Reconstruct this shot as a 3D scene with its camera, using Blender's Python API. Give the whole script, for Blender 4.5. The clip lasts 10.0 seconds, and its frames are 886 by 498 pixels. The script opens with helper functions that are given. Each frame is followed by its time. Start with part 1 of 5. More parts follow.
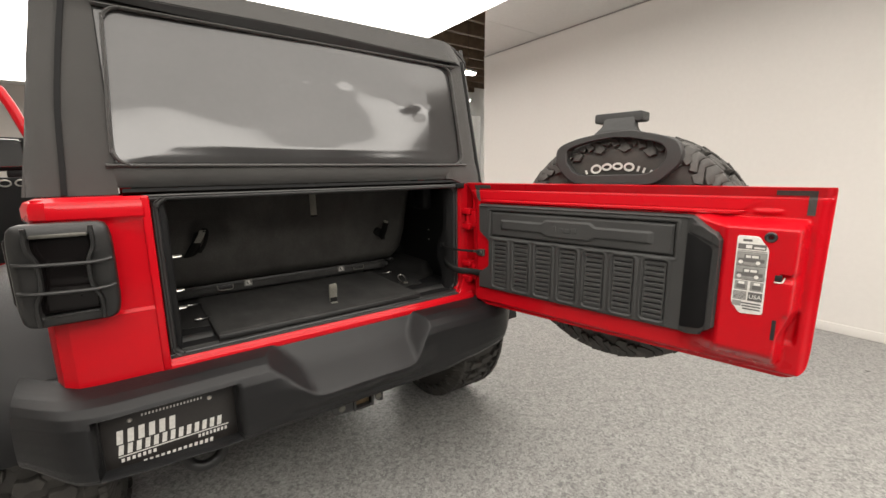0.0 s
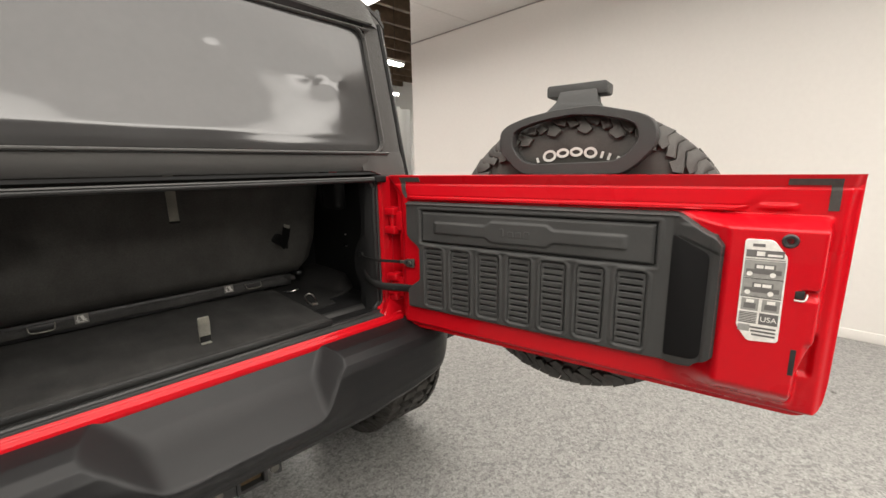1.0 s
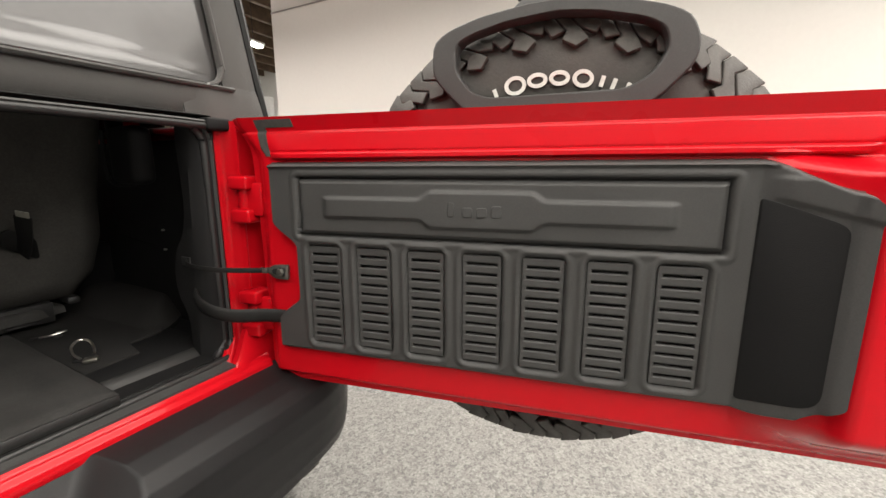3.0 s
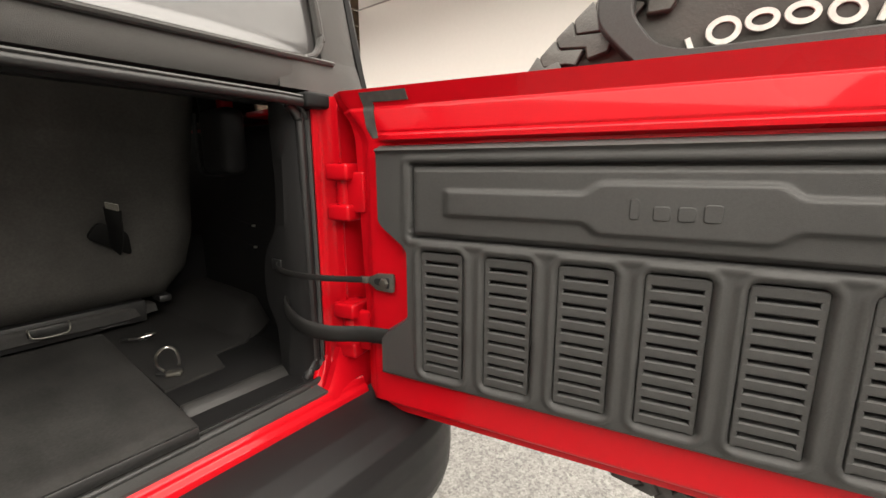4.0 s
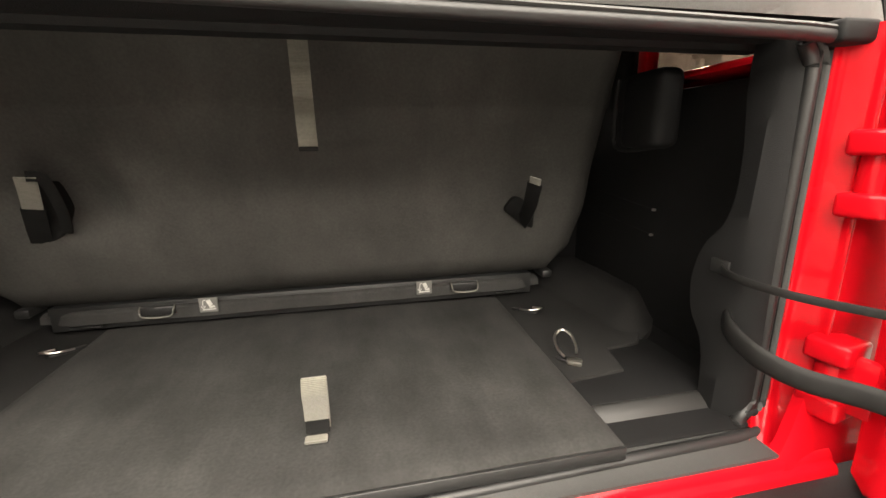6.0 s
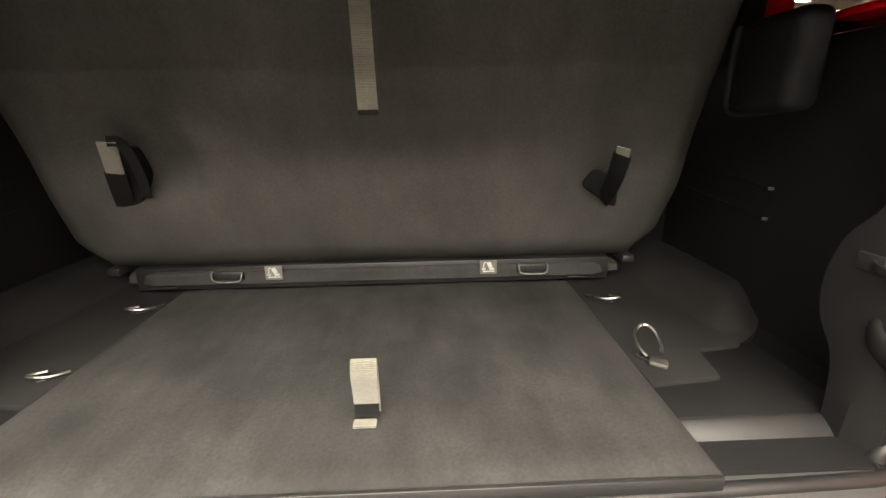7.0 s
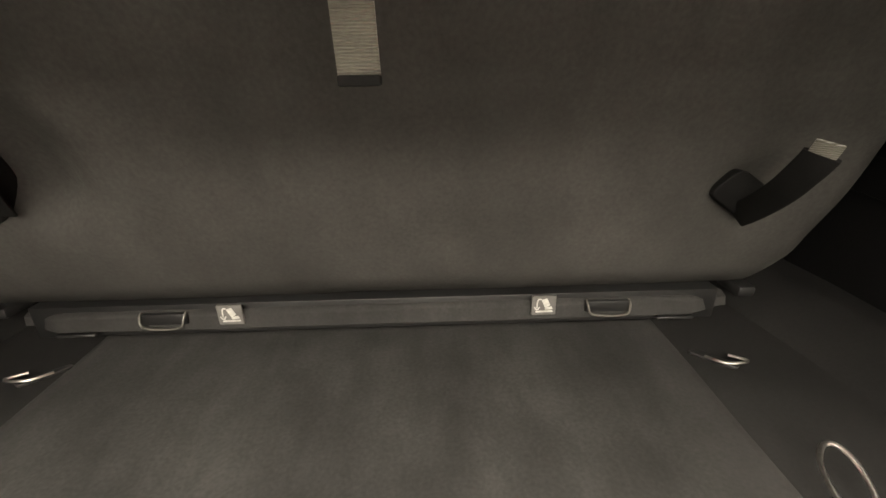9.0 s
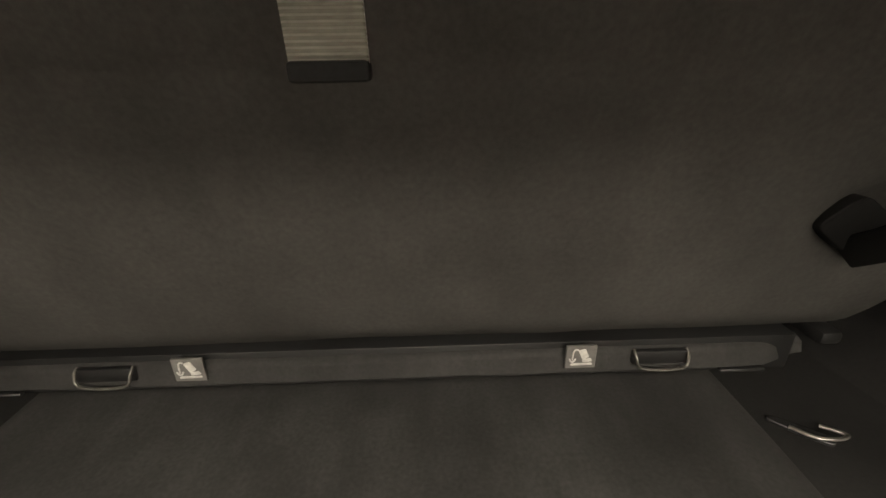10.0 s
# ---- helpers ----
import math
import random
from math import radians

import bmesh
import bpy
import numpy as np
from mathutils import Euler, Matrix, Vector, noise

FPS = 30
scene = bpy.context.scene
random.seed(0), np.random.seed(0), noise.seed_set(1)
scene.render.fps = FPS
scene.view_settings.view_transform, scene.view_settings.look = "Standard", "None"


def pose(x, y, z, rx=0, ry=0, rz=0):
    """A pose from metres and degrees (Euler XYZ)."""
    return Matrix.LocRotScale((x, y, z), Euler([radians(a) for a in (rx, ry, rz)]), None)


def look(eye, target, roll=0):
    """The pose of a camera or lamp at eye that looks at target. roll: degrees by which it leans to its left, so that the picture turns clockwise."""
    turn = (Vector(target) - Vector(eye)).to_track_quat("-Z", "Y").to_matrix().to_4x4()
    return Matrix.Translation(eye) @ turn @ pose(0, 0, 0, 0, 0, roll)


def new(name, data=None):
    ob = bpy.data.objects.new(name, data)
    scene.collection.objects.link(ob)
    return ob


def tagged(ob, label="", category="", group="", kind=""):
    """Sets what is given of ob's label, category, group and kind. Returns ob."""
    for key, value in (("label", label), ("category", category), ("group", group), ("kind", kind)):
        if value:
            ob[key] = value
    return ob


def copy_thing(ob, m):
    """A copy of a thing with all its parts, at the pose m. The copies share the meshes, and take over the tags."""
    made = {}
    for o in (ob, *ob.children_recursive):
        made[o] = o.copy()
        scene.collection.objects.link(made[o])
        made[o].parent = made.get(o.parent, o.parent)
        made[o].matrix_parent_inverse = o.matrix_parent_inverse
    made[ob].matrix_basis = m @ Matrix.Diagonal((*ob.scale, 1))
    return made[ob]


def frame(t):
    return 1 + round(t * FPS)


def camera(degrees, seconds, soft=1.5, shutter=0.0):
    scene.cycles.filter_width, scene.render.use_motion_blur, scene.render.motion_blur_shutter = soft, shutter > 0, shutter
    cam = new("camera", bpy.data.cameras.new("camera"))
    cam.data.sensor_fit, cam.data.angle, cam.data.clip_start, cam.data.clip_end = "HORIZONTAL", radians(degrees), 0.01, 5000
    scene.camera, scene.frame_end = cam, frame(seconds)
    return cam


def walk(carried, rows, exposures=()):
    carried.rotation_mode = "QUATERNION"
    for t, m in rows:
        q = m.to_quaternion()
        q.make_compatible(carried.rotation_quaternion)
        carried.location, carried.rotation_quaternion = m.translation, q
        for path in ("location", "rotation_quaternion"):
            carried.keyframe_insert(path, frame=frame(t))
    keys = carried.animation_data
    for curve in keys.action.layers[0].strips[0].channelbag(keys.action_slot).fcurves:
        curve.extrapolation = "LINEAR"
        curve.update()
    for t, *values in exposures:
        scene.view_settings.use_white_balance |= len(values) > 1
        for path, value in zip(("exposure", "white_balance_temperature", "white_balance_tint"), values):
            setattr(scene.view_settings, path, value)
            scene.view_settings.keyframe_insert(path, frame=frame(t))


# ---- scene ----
cam = camera(93.9, 10.0)
PATH = [
    (0, (-0.485, -1.301, 1.221), (0.658, 0.299, 0.855), -0.8),
    (0.5, (-0.37, -1.175, 1.211), (0.887, 0.335, 0.836), -0.9),
    (1, (-0.24, -1.048, 1.197), (1.141, 0.347, 0.811), -1.0),
    (1.5, (-0.103, -0.922, 1.163), (1.414, 0.32, 0.768), -0.9),
    (2, (0.0, -0.843, 1.135), (1.628, 0.245, 0.726), -0.8),
    (2.2, (0.028, -0.818, 1.121), (1.688, 0.219, 0.709), -0.8),
    (3.3, (0.095, -0.618, 1.082), (1.834, 0.297, 0.711), 0.0),
    (3.5, (0.114, -0.588, 1.084), (1.822, 0.382, 0.707), -0.1),
    (4, (0.175, -0.494, 1.069), (1.723, 0.711, 0.678), -0.2),
    (4.5, (0.202, -0.416, 1.056), (1.512, 1.04, 0.653), -0.3),
    (5, (0.173, -0.372, 1.051), (1.172, 1.309, 0.637), -0.3),
    (5.5, (0.113, -0.337, 1.057), (0.788, 1.493, 0.615), -0.4),
    (6, (0.091, -0.298, 1.062), (0.478, 1.606, 0.587), -0.8),
    (7.5, (0.106, -0.214, 1.046), (0.115, 1.676, 0.391), -1.0),
    (8, (0.085, -0.161, 1.051), (0.085, 1.707, 0.335), -1.1),
    (8.5, (0.07, -0.079, 1.066), (0.088, 1.771, 0.306), -1.0),
    (9, (0.071, 0.023, 1.066), (0.116, 1.864, 0.284), -1.0),
    (9.5, (0.068, 0.089, 1.065), (0.107, 1.928, 0.278), -1.1),
    (10, (0.062, 0.136, 1.063), (0.107, 1.971, 0.268), -1.0),
]
walk(cam, [(t, look(eye, target, roll)) for t, eye, target, roll in PATH],
     [(0, -0.45, 6500, 10), (1, -0.35, 6500, 10), (2, -0.3, 6500, 10), (3.5, 0.05, 6600, 10), (4.5, 0.35, 6800, 10), (5.5, 0.9, 6900, 10), (6, 1.22, 7000, 10), (7.5, 1.52, 7100, 10), (8.2, 1.65, 7150, 10), (9, 1.3, 7200, 10), (10, 0.7, 7300, 10)])

# ---- world and light: a white photo bay under one large softbox ----
world = bpy.data.worlds.new("bay_world")
scene.world = world
world.use_nodes = True
world.node_tree.nodes["Background"].inputs[0].default_value = (0.9, 0.86, 0.8, 1)
world.node_tree.nodes["Background"].inputs[1].default_value = 0.02
SOFTBOX_POWER, REAR_POWER, SKIRT_POWER = 5.0, 12.0, 4.2


# ---- materials ----
def material(name, base=(0.5, 0.5, 0.5), rough=0.5, metal=0.0, spec=0.5, coat=0.0, vary=0.15, scale=8.0, fine=120.0,
             bump=0.0, bump_scale=400.0, rough_vary=0.1, fine_vary=0.08, sheen=0.0, coords="Object", tint=None):
    """A surface with colour, gloss and relief that vary at two scales."""
    m = bpy.data.materials.new(name)
    m.use_nodes = True
    nt = m.node_tree
    p = nt.nodes["Principled BSDF"]
    p.inputs["Metallic"].default_value = metal
    p.inputs["Specular IOR Level"].default_value = spec
    p.inputs["Coat Weight"].default_value = coat
    p.inputs["Coat Roughness"].default_value = 0.04
    p.inputs["Sheen Weight"].default_value = sheen
    tc = nt.nodes.new("ShaderNodeTexCoord")
    big = nt.nodes.new("ShaderNodeTexNoise")
    big.inputs["Scale"].default_value, big.inputs["Detail"].default_value = scale, 5
    small = nt.nodes.new("ShaderNodeTexNoise")
    small.inputs["Scale"].default_value, small.inputs["Detail"].default_value = fine, 3
    for n in (big, small):
        nt.links.new(tc.outputs[coords], n.inputs["Vector"])
    ramp = nt.nodes.new("ShaderNodeValToRGB")
    lo = [c * (1 - vary) for c in base]
    hi = [min(1, c * (1 + vary)) for c in (tint or base)]
    ramp.color_ramp.elements[0].color, ramp.color_ramp.elements[1].color = (*lo, 1), (*hi, 1)
    ramp.color_ramp.elements[0].position, ramp.color_ramp.elements[1].position = 0.3, 0.7
    nt.links.new(big.outputs["Fac"], ramp.inputs["Fac"])
    mix = nt.nodes.new("ShaderNodeMix")
    mix.data_type, mix.blend_type = "RGBA", "MULTIPLY"
    mix.inputs["Factor"].default_value = 1.0
    grey = nt.nodes.new("ShaderNodeMapRange")
    grey.inputs["From Min"].default_value, grey.inputs["From Max"].default_value = 0.3, 0.7
    grey.inputs["To Min"].default_value, grey.inputs["To Max"].default_value = 1 - fine_vary * 2, 1 + fine_vary * 0.5
    nt.links.new(small.outputs["Fac"], grey.inputs["Value"])
    nt.links.new(ramp.outputs["Color"], mix.inputs[6])
    nt.links.new(grey.outputs["Result"], mix.inputs[7])
    nt.links.new(mix.outputs[2], p.inputs["Base Color"])
    rr = nt.nodes.new("ShaderNodeMapRange")
    rr.inputs["To Min"].default_value, rr.inputs["To Max"].default_value = max(0.02, rough - rough_vary), min(1, rough + rough_vary)
    nt.links.new(big.outputs["Fac"], rr.inputs["Value"])
    nt.links.new(rr.outputs["Result"], p.inputs["Roughness"])
    if bump:
        grain = nt.nodes.new("ShaderNodeTexNoise")
        grain.inputs["Scale"].default_value, grain.inputs["Detail"].default_value = bump_scale, 2
        nt.links.new(tc.outputs[coords], grain.inputs["Vector"])
        b = nt.nodes.new("ShaderNodeBump")
        b.inputs["Strength"].default_value, b.inputs["Distance"].default_value = bump, 0.002
        nt.links.new(grain.outputs["Fac"], b.inputs["Height"])
        nt.links.new(b.outputs["Normal"], p.inputs["Normal"])
    return m


def emitter(name, colour, strength):
    m = bpy.data.materials.new(name)
    m.use_nodes = True
    p = m.node_tree.nodes["Principled BSDF"]
    p.inputs["Base Color"].default_value = (*colour, 1)
    p.inputs["Emission Color"].default_value = (*colour, 1)
    p.inputs["Emission Strength"].default_value = strength
    return m


def webbing_material(name, base):
    """Ribbed woven strap."""
    m = material(name, base, 0.75, vary=0.12, scale=30, fine=300, sheen=0.2)
    nt = m.node_tree
    tc = nt.nodes.new("ShaderNodeTexCoord")
    w = nt.nodes.new("ShaderNodeTexWave")
    w.bands_direction = "Z"
    w.inputs["Scale"].default_value = 190
    w.inputs["Distortion"].default_value = 0.3
    nt.links.new(tc.outputs["Object"], w.inputs["Vector"])
    b = nt.nodes.new("ShaderNodeBump")
    b.inputs["Strength"].default_value, b.inputs["Distance"].default_value = 0.6, 0.002
    nt.links.new(w.outputs["Fac"], b.inputs["Height"])
    nt.links.new(b.outputs["Normal"], nt.nodes["Principled BSDF"].inputs["Normal"])
    return m


def brushed_pile(m, turn, stretch, amount):
    """Streaks and smudges of pile that lies one way or the other."""
    nt = m.node_tree
    p = nt.nodes["Principled BSDF"]
    src = p.inputs["Base Color"].links[0].from_socket
    tc = nt.nodes.new("ShaderNodeTexCoord")
    last = src
    for scale, share in ((stretch, 1.0), ((9, 9, 9), 0.7), ((260, 260, 260), 0.32)):
        mp = nt.nodes.new("ShaderNodeMapping")
        mp.inputs["Rotation"].default_value = (0, 0, radians(turn))
        mp.inputs["Scale"].default_value = scale
        n = nt.nodes.new("ShaderNodeTexNoise")
        n.inputs["Scale"].default_value, n.inputs["Detail"].default_value, n.inputs["Roughness"].default_value = 1.0, 4, 0.6
        r = nt.nodes.new("ShaderNodeMapRange")
        r.inputs["From Min"].default_value, r.inputs["From Max"].default_value = 0.30, 0.70
        r.inputs["To Min"].default_value, r.inputs["To Max"].default_value = 1 - amount * share, 1 + amount * share
        mx = nt.nodes.new("ShaderNodeMix")
        mx.data_type, mx.blend_type = "RGBA", "MULTIPLY"
        mx.inputs["Factor"].default_value = 1.0
        nt.links.new(tc.outputs["Object"], mp.inputs["Vector"])
        nt.links.new(mp.outputs["Vector"], n.inputs["Vector"])
        nt.links.new(n.outputs["Fac"], r.inputs["Value"])
        nt.links.new(last, mx.inputs[6])
        nt.links.new(r.outputs["Result"], mx.inputs[7])
        last = mx.outputs[2]
    nt.links.new(last, p.inputs["Base Color"])


def speckle_floor(name):
    """Grey epoxy with vinyl flakes, semi-gloss."""
    m = material(name, (0.235, 0.231, 0.222), 0.3, vary=0.1, scale=1.2, fine=60, fine_vary=0.04, rough_vary=0.08)
    nt = m.node_tree
    p = nt.nodes["Principled BSDF"]
    src = p.inputs["Base Color"].links[0].from_socket
    tc = nt.nodes.new("ShaderNodeTexCoord")
    last = src
    for sc, dark, light, amount in ((150, (0.075, 0.075, 0.075), (0.42, 0.42, 0.40), 0.54), (70, (0.12, 0.12, 0.12), (0.34, 0.34, 0.325), 0.38)):
        v = nt.nodes.new("ShaderNodeTexVoronoi")
        v.inputs["Scale"].default_value = sc
        nt.links.new(tc.outputs["Object"], v.inputs["Vector"])
        r = nt.nodes.new("ShaderNodeValToRGB")
        r.color_ramp.interpolation = "CONSTANT"
        e = r.color_ramp.elements
        e[0].color, e[0].position = (*dark, 1), 0.0
        e[1].color, e[1].position = (0.235, 0.231, 0.222, 1), 0.3
        e.new(0.62).color = (0.315, 0.31, 0.298, 1)
        e.new(0.84).color = (*light, 1)
        sep = nt.nodes.new("ShaderNodeSeparateColor")
        nt.links.new(v.outputs["Color"], sep.inputs[0])
        nt.links.new(sep.outputs[0], r.inputs["Fac"])
        mx = nt.nodes.new("ShaderNodeMix")
        mx.data_type = "RGBA"
        mx.inputs["Factor"].default_value = amount
        nt.links.new(last, mx.inputs[6])
        nt.links.new(r.outputs["Color"], mx.inputs[7])
        last = mx.outputs[2]
    nt.links.new(last, p.inputs["Base Color"])
    return m


RED = material("red_paint", (0.43, 0.0032, 0.0085), 0.28, coat=0.30, spec=0.08, vary=0.03, scale=3, fine=900, fine_vary=0.03, rough_vary=0.04)
TRIM = material("black_grained_plastic", (0.039, 0.039, 0.038), 0.52, spec=0.36, vary=0.12, scale=6, fine=500, bump=0.25, bump_scale=1400)
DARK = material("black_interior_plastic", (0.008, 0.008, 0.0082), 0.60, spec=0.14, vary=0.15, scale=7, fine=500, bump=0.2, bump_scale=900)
BUMPER = material("grey_bumper_plastic", (0.0092, 0.0092, 0.0097), 0.32, spec=0.26, vary=0.15, scale=5, fine=600, bump=0.3, bump_scale=1100)
FABRIC = material("grey_top_fabric", (0.046, 0.0445, 0.042), 0.8, spec=0.3, vary=0.12, scale=4, fine=700, bump=0.5, bump_scale=1300, sheen=0.2)
# Floor and seat share one carpet; the seat copy is lightened for missing light.
CARPET = material("charcoal_carpet", (0.0285, 0.028, 0.027), 0.95, vary=0.28, scale=9, fine=260, fine_vary=0.10, bump=0.2, bump_scale=1800, spec=0.15)
SEATBACK = material("charcoal_seat_carpet_lifted", (0.047, 0.0452, 0.0420), 0.95, vary=0.20, scale=6, fine=240, fine_vary=0.09, bump=0.16, bump_scale=1800, spec=0.15)
brushed_pile(CARPET, 32, (26, 7, 7), 0.17)
brushed_pile(SEATBACK, 0, (15, 15, 6), 0.14)
RUBBER = material("tyre_rubber", (0.045, 0.0415, 0.037), 0.66, vary=0.34, scale=14, fine=200, bump=0.3, bump_scale=300)
# Paler than the ledge top, for the light that falls on its bevel.
SATIN = material("lit_bevel_plastic", (0.015, 0.015, 0.0145), 0.50, vary=0.1, scale=10, fine=400, bump=0.15, bump_scale=1000)
SEAL = material("black_seal_rubber", (0.012, 0.012, 0.012), 0.45, vary=0.2, scale=12, fine=200)
SILVER = material("bright_steel", (0.60, 0.58, 0.54), 0.34, metal=1.0, vary=0.05, fine=300)
BLACKSTEEL = material("black_steel", (0.02, 0.02, 0.02), 0.4, metal=0.3, vary=0.2, scale=25)
BRASS = material("rusty_steel", (0.12, 0.08, 0.04), 0.6, metal=0.5, vary=0.35, scale=40)
WHITEINK = material("white_ink", (0.55, 0.54, 0.51), 0.6, vary=0.05)
PLATEINK = material("black_plate_card", (0.016, 0.014, 0.013), 0.35, vary=0.15)
STICKER = material("brushed_silver_label", (0.74, 0.72, 0.68), 0.4, metal=0.2, vary=0.06, scale=20)
STICKINK = material("grey_label_ink", (0.105, 0.10, 0.096), 0.5, vary=0.1)
STICKMID = material("pale_label_ink", (0.24, 0.235, 0.22), 0.5, vary=0.1)
LOOM = material("grey_rubber_strap", (0.008, 0.0078, 0.0075), 0.6, spec=0.2, vary=0.15, scale=30)
DULLSTEEL = material("dull_steel", (0.13, 0.125, 0.11), 0.45, metal=0.75, vary=0.2, scale=40)
FOAM = material("grey_foam_tape", (0.04, 0.038, 0.034), 0.9, vary=0.2, scale=30)
STRAP = webbing_material("grey_webbing", (0.122, 0.117, 0.094))
WALLPAINT = material("white_wall_paint", (0.63, 0.605, 0.571), 0.42, vary=0.02, scale=0.7, fine=30, fine_vary=0.01, bump=0.1, bump_scale=80)
# Base kept dark so the unseen wall throws little light back.
GREYWALL = material("dark_bounce_wall", (0.045, 0.045, 0.045), 0.7, vary=0.06, scale=0.8, fine=30, fine_vary=0.02)
CEILPAINT = material("white_ceiling_board", (0.74, 0.73, 0.71), 0.7, vary=0.03, scale=1.5, fine=40, fine_vary=0.02)
SEAM = material("grey_joint", (0.28, 0.27, 0.26), 0.7, vary=0.1)
TIMBER = material("dark_roof_timber", (0.15, 0.10, 0.062), 0.75, vary=0.3, scale=6, fine=60)
FLOOR = speckle_floor("flaked_epoxy_floor")
GUARD = material("worn_grey_guard_plastic", (0.014, 0.0137, 0.0132), 0.34, spec=0.4, vary=0.25, scale=18, fine=300, bump=0.2, bump_scale=900)
TANRAIL = material("brown_rail_cloth", (0.085, 0.058, 0.045), 0.85, vary=0.15, scale=20, fine=300, bump=0.3, bump_scale=1200)
SMOKED = material("smoked_lamp_lens", (0.006, 0.005, 0.005), 0.10, spec=0.22, vary=0.1)
VINYL = material("clear_vinyl_window", (0.036, 0.0352, 0.0348), 0.17, spec=0.6, coat=0.18, fine_vary=0.02, vary=0.12, scale=2.5, rough_vary=0.07, fine=50)
TINTED = bpy.data.materials.new("tinted_clear_vinyl")
TINTED.use_nodes = True
tint_tree = TINTED.node_tree
tint_tree.nodes.remove(tint_tree.nodes["Principled BSDF"])
tint_clear, tint_gloss, tint_mix = (tint_tree.nodes.new(k) for k in ("ShaderNodeBsdfTransparent", "ShaderNodeBsdfGlossy", "ShaderNodeMixShader"))
tint_clear.inputs["Color"].default_value = (0.36, 0.31, 0.275, 1)
tint_gloss.inputs["Roughness"].default_value = 0.15
tint_mix.inputs["Fac"].default_value = 0.04
tint_tree.links.new(tint_clear.outputs[0], tint_mix.inputs[1])
tint_tree.links.new(tint_gloss.outputs[0], tint_mix.inputs[2])
tint_tree.links.new(tint_mix.outputs[0], tint_tree.nodes["Material Output"].inputs["Surface"])
GLASS = material("mirror_glass", (0.8, 0.8, 0.8), 0.04, metal=1.0, vary=0.01)
SOFTBOX = emitter("softbox_diffuser", (1.0, 0.95, 0.88), SOFTBOX_POWER)
REARBOX = emitter("rear_softbox_diffuser", (1.0, 0.95, 0.88), REAR_POWER)
# Glow added to the main softbox sides to lift the upper walls.
SKIRT = emitter("softbox_side_glow", (1.0, 0.95, 0.88), SKIRT_POWER)
TUBELIGHT = emitter("fluorescent_tube", (1.0, 0.96, 0.88), 180.0)
TAGCLOTH = material("grey_label_cloth", (0.095, 0.092, 0.086), 0.7, vary=0.12, scale=60)
STICKER_PAPER = material("white_label_print", (0.42, 0.41, 0.385), 0.6, vary=0.25, scale=160)
# Bay carpet again, base halved for the light falling off at the sides.
SIDECARPET = material("dimmed_side_carpet", (0.0140, 0.0137, 0.0133), 0.95, vary=0.28, scale=9, fine=260, fine_vary=0.10, bump=0.2, bump_scale=1800, spec=0.15)
# Black for the dark strap end and for shade in slits and folds.
CLOTH = material("black_cloth_and_shade", (0.0075, 0.0074, 0.0072), 0.9, vary=0.2, scale=40, fine=500, spec=0.15)


# ---- building helpers ----
def part(name, bm, mat, parent=None, label="", at=None, angle=38):
    """Link a bmesh as one mesh object, under a thing or a part where a parent is given."""
    bmesh.ops.recalc_face_normals(bm, faces=bm.faces)
    me = bpy.data.meshes.new(name)
    bm.to_mesh(me)
    bm.free()
    me.materials.append(mat)
    me.shade_smooth()
    me.set_sharp_from_angle(angle=radians(angle))
    ob = new(name, me)
    if parent is not None:
        ob.parent = parent
    if at is not None:
        ob.matrix_basis = at
    if label:
        ob["label"] = label
    return ob


def thing(name, label, category, at=None, group=""):
    ob = new(name)
    ob.empty_display_size = 0.1
    if at is not None:
        ob.matrix_basis = at
    return tagged(ob, label, category, group)


def soften(bm, width, seg=2, angle=30):
    if width:
        es = [e for e in bm.edges if len(e.link_faces) == 2 and e.calc_face_angle(0) > radians(angle)]
        bmesh.ops.bevel(bm, geom=es, offset=width, segments=seg, profile=0.5, affect="EDGES", clamp_overlap=True)
    return bm


def box(x0, x1, y0, y1, z0, z1, bev=0.004, seg=2, m=None, into=None):
    bm = bmesh.new()
    bmesh.ops.create_cube(bm, size=1, matrix=Matrix.Translation(((x0 + x1) / 2, (y0 + y1) / 2, (z0 + z1) / 2))
                          @ Matrix.Diagonal((x1 - x0, y1 - y0, z1 - z0, 1)))
    soften(bm, bev, seg)
    if m is not None:
        bm.transform(m)
    return join(into, bm)


def join(into, bm):
    if into is None:
        return bm
    me = bpy.data.meshes.new("tmp")
    bm.to_mesh(me)
    bm.free()
    into.from_mesh(me)
    bpy.data.meshes.remove(me)
    return into


def slab(outline, d0, d1, place, bev=0.004, seg=2, into=None):
    """A polygon of (a, b) drawn out from depth d0 to d1; place(a, b, d) gives the point."""
    bm = bmesh.new()
    lo = [bm.verts.new(place(a, b, d0)) for a, b in outline]
    hi = [bm.verts.new(place(a, b, d1)) for a, b in outline]
    bm.faces.new(lo)
    bm.faces.new(hi[::-1])
    for i in range(len(outline)):
        j = (i + 1) % len(outline)
        bm.faces.new((lo[i], hi[i], hi[j], lo[j]))
    bmesh.ops.recalc_face_normals(bm, faces=bm.faces)
    soften(bm, bev, seg)
    return join(into, bm)


def xz(a, b, d):
    return Vector((a, d, b))


def yz(a, b, d):
    return Vector((d, a, b))


def xy(a, b, d):
    return Vector((a, b, d))


